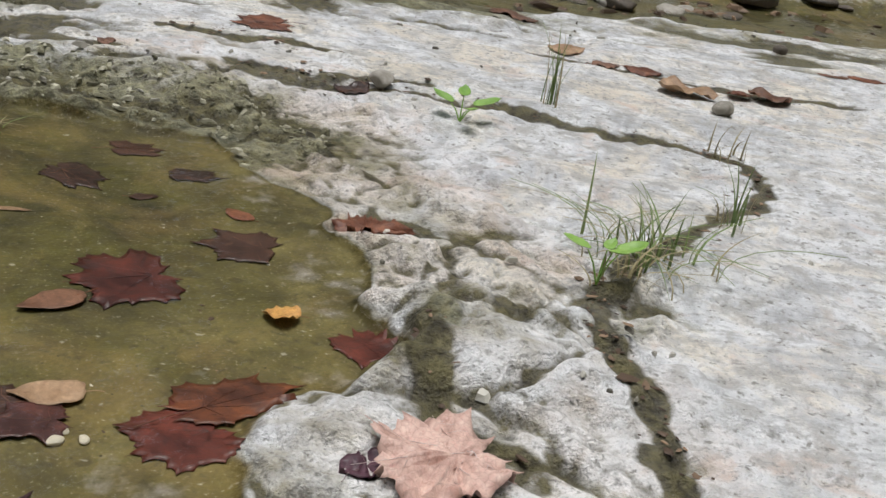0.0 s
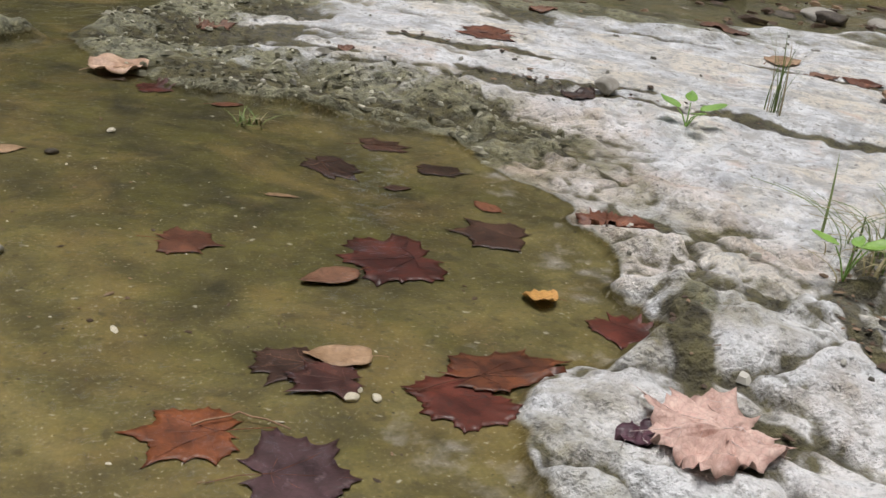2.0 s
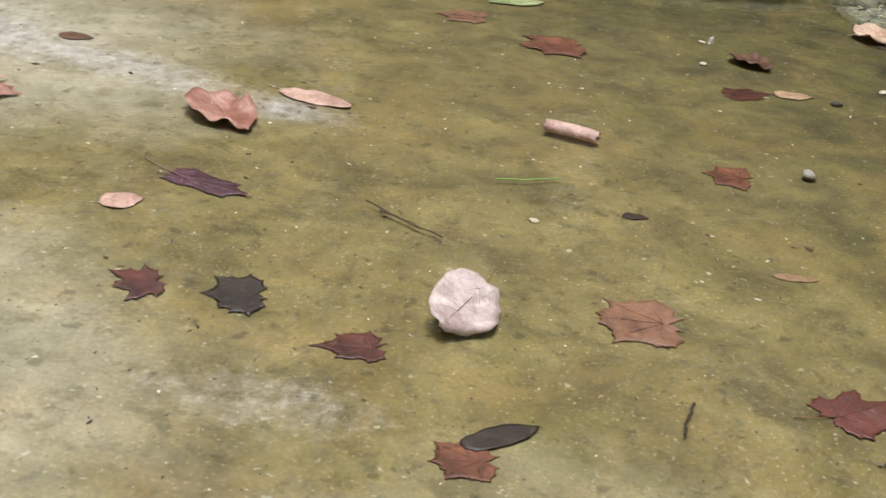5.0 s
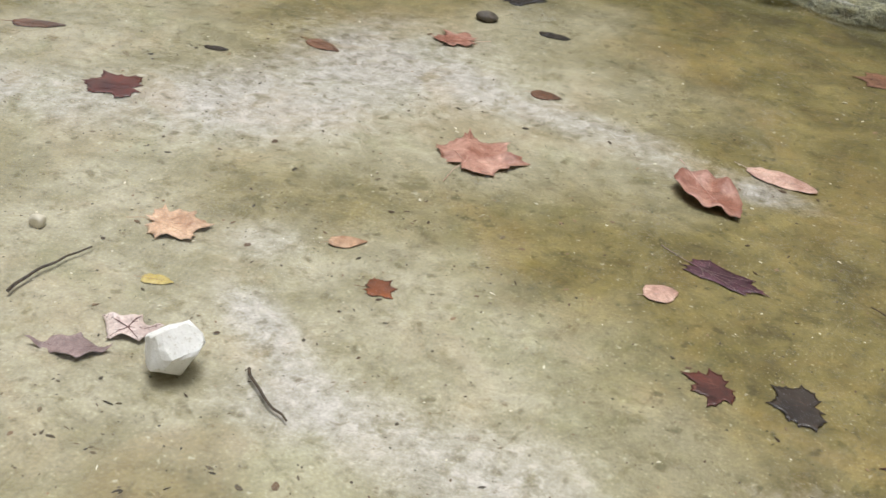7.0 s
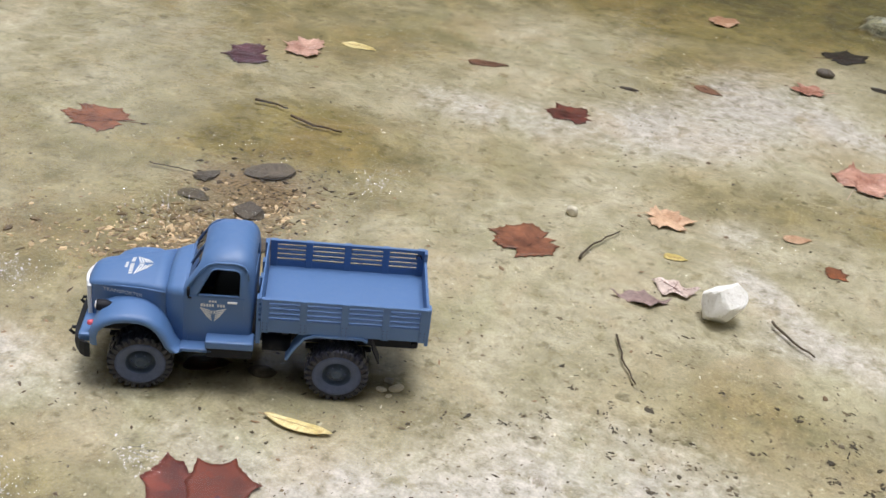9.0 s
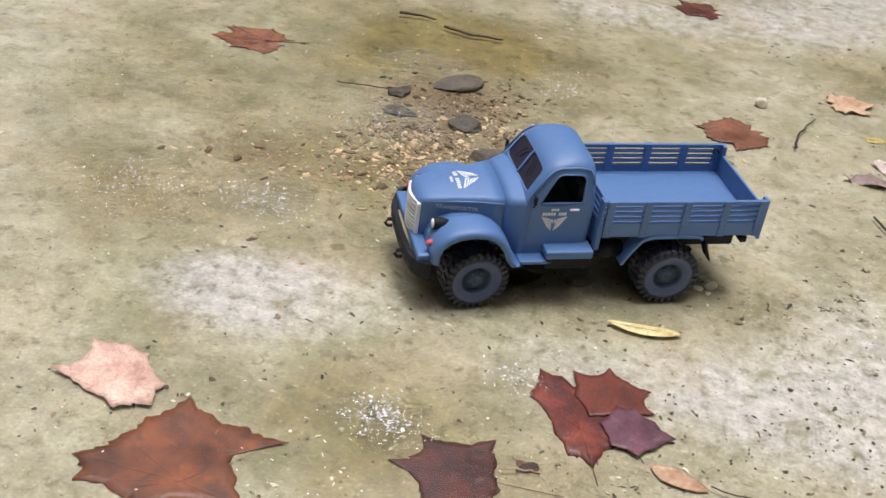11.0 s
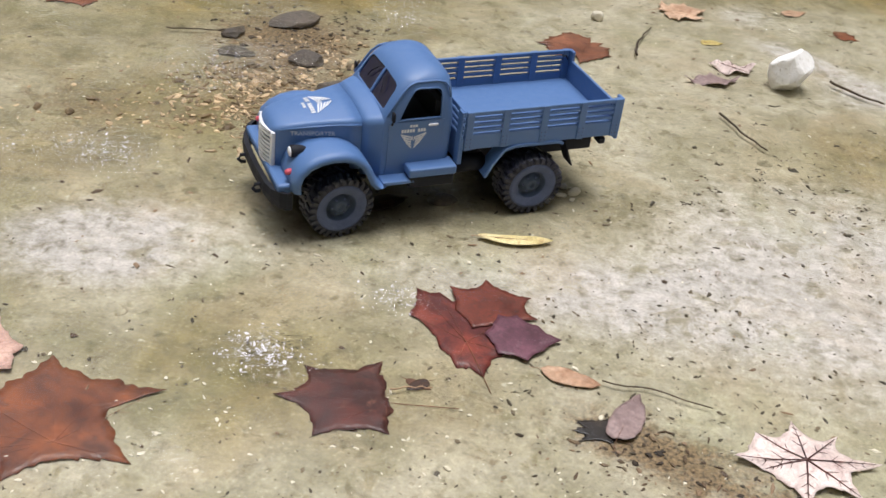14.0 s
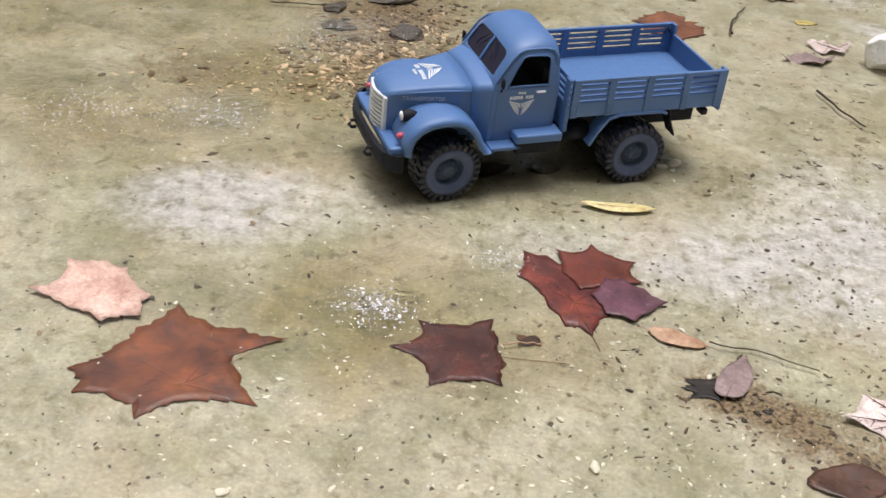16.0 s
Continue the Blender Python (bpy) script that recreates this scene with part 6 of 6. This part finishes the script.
scatter("black_specks", 2000, 1, around((0.28, 0.75, 0.13, 0.13, 5), (0.35, 1.0, 0.15, 0.12, 2), (0.1, 0.66, 0.14, 0.05, 1), (0.25, 1.6, 0.22, 0.14, 3), (0.3, 0.58, 0.12, 0.05, 1.5), (0.5, 1.3, 0.2, 0.2, 1.2), (0.0, 1.2, 0.4, 0.3, 1), (-0.05, 0.52, 0.2, 0.07, 3), (-0.05, 0.75, 0.2, 0.15, 2)), 0.00125, SPECK, "tiny dark specks of debris on the silt", 0.18, 0.0004)
scatter("speck_clumps", 620, 31, clumps((0.46, 0.96, 0.12, 0.08), 170, 0.0030), 0.0017, SPECK, "clumped dark specks on the open silt", 0.2, 0.0004)
scatter("brown_crumbs", 1500, 2, around((0.9, 1.5, 0.5, 0.3, 4), (0.0, 0.9, 0.3, 0.3, 2), (0.14, 0.57, 0.03, 0.02, 0.3), (0.2, 0.55, 0.04, 0.02, 0.3), (-0.1, 1.5, 0.3, 0.3, 1)), 0.0015, LITTER, "brown crumbs of rotted leaf on the creek bed", 0.18, 0.0004)
scatter("pale_flecks", 950, 3, around((0.9, 1.6, 0.4, 0.3, 3), (0.0, 0.9, 0.3, 0.35, 3), (0.1, 0.5, 0.2, 0.06, 1), (-0.05, 0.50, 0.22, 0.07, 3)), 0.0013, FLECK, "small pale grit on the creek bed", 0.25, 0.0004)
scatter("gravel", 2100, 4, around((-0.18, 1.02, 0.042, 0.042, 5), (-0.22, 0.955, 0.04, 0.025, 2), (-0.12, 1.09, 0.03, 0.03, 1), (-0.33, 0.93, 0.045, 0.022, 0.3)), 0.0024, GRAVEL, "tan gravel washed into a hollow", 0.42, -0.0008)
# white flecks laid on the water in place of sky glints on ripples
scatter("foam_flecks", 620, 21, around((-0.102, 0.618, 0.016, 0.011, 3), (-0.021, 0.699, 0.012, 0.008, 1), (-0.283, 0.856, 0.022, 0.015, 2), (-0.228, 1.040, 0.022, 0.022, 0.6), (-0.400, 0.840, 0.03, 0.02, 1), (-0.065, 1.219, 0.014, 0.022, 0.7)), 0.0008, GLINT, "tiny white flecks standing in for sky glints on the ripples", 0.12, 0.0062)
scatter("slab_crumbs", 130, 5, around((1.75, 2.15, 0.18, 0.10, 3), (1.62, 2.28, 0.15, 0.10, 2), (1.9, 1.57, 0.10, 0.05, 2), (1.8, 1.40, 0.05, 0.08, 1), (2.6, 2.5, 0.4, 0.08, 2)), 0.0034, CRUMB, "broken stone crumbs along mossy cracks", 0.7, 0.0, True)
scatter("mossy_rubble", 1100, 15, along_edge, 0.0036, RUBBLE, "olive crusty rubble at the edge of the slab", 0.55, -0.0012, True)
scatter("crack_litter", 520, 16, along_cracks, 0.0030, LITTER, "brown leaf scraps lying in the slab cracks", 0.14, 0.0005, True)
scatter("bank_litter", 420, 6, around((2.4, 2.95, 0.5, 0.10, 3), (3.1, 2.72, 0.5, 0.10, 3)), 0.0105, LITTER, "brown leaf litter along the far bank", 0.35, 0.004)


# ---- twigs and grass ----
def twig(points, r0, r1, label, mat=None):
    r = random.Random(len(points) * 7 + int(points[0][0] * 1000))
    pts = []
    for (ax, ay), (bx, by) in zip(points, points[1:]):
        for k in range(4):
            f = k / 4
            pts.append((ax + (bx - ax) * f + r.uniform(-1, 1) * 0.0015, ay + (by - ay) * f + r.uniform(-1, 1) * 0.0015))
    pts.append(points[-1])
    n = len(pts) - 1
    rad = [0.62 * (r0 + (r1 - r0) * i / n) for i in range(n + 1)]
    ob = part("twig", tube([(x, y, max(ground_at(x, y), 0) + 0.0035 + rd) for (x, y), rd in zip(pts, rad)], rad, 6), mat or TWIG, None, label, True)
    return tagged(ob, "", "twig")


twig([(-0.287, 1.333), (-0.262, 1.339), (-0.239, 1.336)], 0.003, 0.0015, "dark short stick on the creek bed")
twig([(-0.225, 1.320), (-0.19, 1.312), (-0.152, 1.316)], 0.003, 0.002, "dark waterlogged stick on the creek bed")
twig([(-0.298, 1.116), (-0.262, 1.124), (-0.231, 1.126)], 0.0012, 0.0008, "thin dark twig near the gravel")
twig([(0.196, 1.196), (0.202, 1.235), (0.220, 1.279)], 0.0026, 0.0012, "thin curved dark twig in shallow water")
twig([(0.272, 1.078), (0.288, 1.040), (0.309, 1.010)], 0.0020, 0.0012, "thin dark twig in shallow water")
twig([(0.408, 1.190), (0.43, 1.165), (0.457, 1.148)], 0.0024, 0.0015, "dark twig beside a pale silt patch")
twig([(0.129, 0.634), (0.165, 0.632), (0.205, 0.620)], 0.0009, 0.0007, "long thin brown leaf stalk")
twig([(-0.014, 0.600), (0.0, 0.604), (0.014, 0.606)], 0.0009, 0.0007, "thin brown leaf stalk", STEM)
twig([(0.857, 1.496), (0.89, 1.474), (0.927, 1.453)], 0.0010, 0.0010, "thin dark twig on olive bed")
twig([(1.111, 1.285), (1.107, 1.268), (1.104, 1.252)], 0.0018, 0.0012, "short dark twig on olive bed")
twig([(1.33, 1.425), (1.36, 1.434), (1.385, 1.412)], 0.0011, 0.0009, "curved pale leaf stalk in the water", STEM)


twig([(0.953, 1.574), (0.982, 1.583), (1.008, 1.596)], 0.0010, 0.0010, "thin yellow-green stalk on olive bed", SPROUT)
twig([(0.873, 1.482), (0.89, 1.474), (0.909, 1.462)], 0.0012, 0.0008, "thin dark twig on olive bed")
for k, (x, y, s) in enumerate(((0.992, 1.513, 0.012), (1.433, 1.445, 0.017), (1.449, 1.443, 0.013), (1.44, 1.455, 0.011), (1.148, 2.064, 0.014), (1.146, 1.98, 0.013), (1.345, 1.97, 0.016))):
    stone("stone_chip", x, y, s * 0.75, s * 0.55, s * 0.3, FLECK, "small cream stone chip in olive water", 80 + k, 40 * k, 6, 0.2, "pebble")


for k, (x, y, s) in enumerate(((0.108, 0.883, 0.011), (0.117, 0.878, 0.008), (0.050, 0.496, 0.012), (0.028, 0.535, 0.006), (-0.164, 0.431, 0.010), (0.128, 0.60, 0.006))):
    stone("stone_chip", x, y, s, s * 0.6, s * 0.35, FLECK, "small whitish stone chip on the silt", 120 + k, 50 * k, 6, 0.2, "pebble")


def grass_tuft(x, y, count, height, spread_, mat, label, seed, name="grass_tuft", droop=0.6):
    """Tapered bending blades from one root."""
    r = random.Random(seed)
    base = new(name)
    base.location = (x, y, max(ground_at(x, y), 0.0))
    tagged(base, label, "grass")
    for k in range(count):
        a, lean, L = r.uniform(0, math.tau), r.uniform(0.15, 1.0) * droop, height * r.uniform(0.55, 1.1)
        bx, by = r.gauss(0, spread_), r.gauss(0, spread_)
        w = r.uniform(0.0007, 0.0016)
        rows = []
        for i in range(7):
            f = i / 6
            out = L * (lean * f * f)
            p = Vector((bx + math.cos(a) * out, by + math.sin(a) * out, L * f * (1 - 0.45 * lean * f)))
            side = Vector((-math.sin(a), math.cos(a), 0)) * w * (1 - f) ** 0.6
            rows.append([p - side, p + Vector((0, 0, w * 0.4)), p + side])
        part("blade", loft(rows, False), mat if r.random() < 0.75 else STRAW, base, "", True)
    return base


def sprout(x, y, sizes, height, label, seed):
    r = random.Random(seed)
    base = new("sprout")
    base.location = (x, y, max(ground_at(x, y), 0.0) - 0.001)
    tagged(base, label, "plant")
    for k, L in enumerate(sizes):
        a = k * 137 + r.uniform(-20, 20)
        tip = Vector((0.5 * L * math.cos(radians(a)), 0.5 * L * math.sin(radians(a)), height * r.uniform(0.6, 1.0)))
        part("stalk", tube([(0, 0, 0), tuple(tip * 0.5 + Vector((0, 0, 0.004))), tuple(tip)], [0.0010, 0.0008, 0.0006], 5), SPROUT, base)
        lf = part("leaf_blade", blade_mesh(oval_outline(L, 0.6, r), L, 0.15, 0.01, seed + k, 0.2), SPROUT, base, "fresh green leaf", True)
        lf.modifiers.new("thickness", "SOLIDIFY").thickness = 0.0004
        lf.matrix_local = Matrix.Translation(tip) @ pose(0, 0, 0, 0, -18, a) @ Matrix.Translation((0.45 * L, 0, 0))
    return base


grass_tuft(2.165, 2.02, 16, 0.105, 0.006, GRASS, "tall thin green grass growing from a slab crack", 2, droop=0.28)
grass_tuft(1.975, 1.590, 60, 0.085, 0.024, GRASS, "low arching green grass tuft in a mossy hollow", 3, droop=1.55)
grass_tuft(1.935, 1.555, 26, 0.060, 0.026, STRAW, "dry straw grass in a mossy hollow", 4, droop=1.6)
grass_tuft(2.14, 1.66, 12, 0.070, 0.012, GRASS, "sparse grass growing from the long crack", 5, droop=0.8)
grass_tuft(2.30, 1.83, 10, 0.05, 0.012, STRAW, "dry weed stalks in the long crack", 6, droop=0.7)
grass_tuft(1.487, 1.998, 22, 0.055, 0.008, GRASS, "green grass blades floating on the water", 7, "floating_grass", 1.0).scale = (1.0, 1.0, 0.28)
sprout(1.895, 1.545, (0.030, 0.026, 0.024, 0.018), 0.035, "bright green seedling beside the mossy hollow", 3)
sprout(2.00, 1.965, (0.034, 0.030, 0.026, 0.024), 0.030, "low broad-leaved green seedling on the slab", 4)
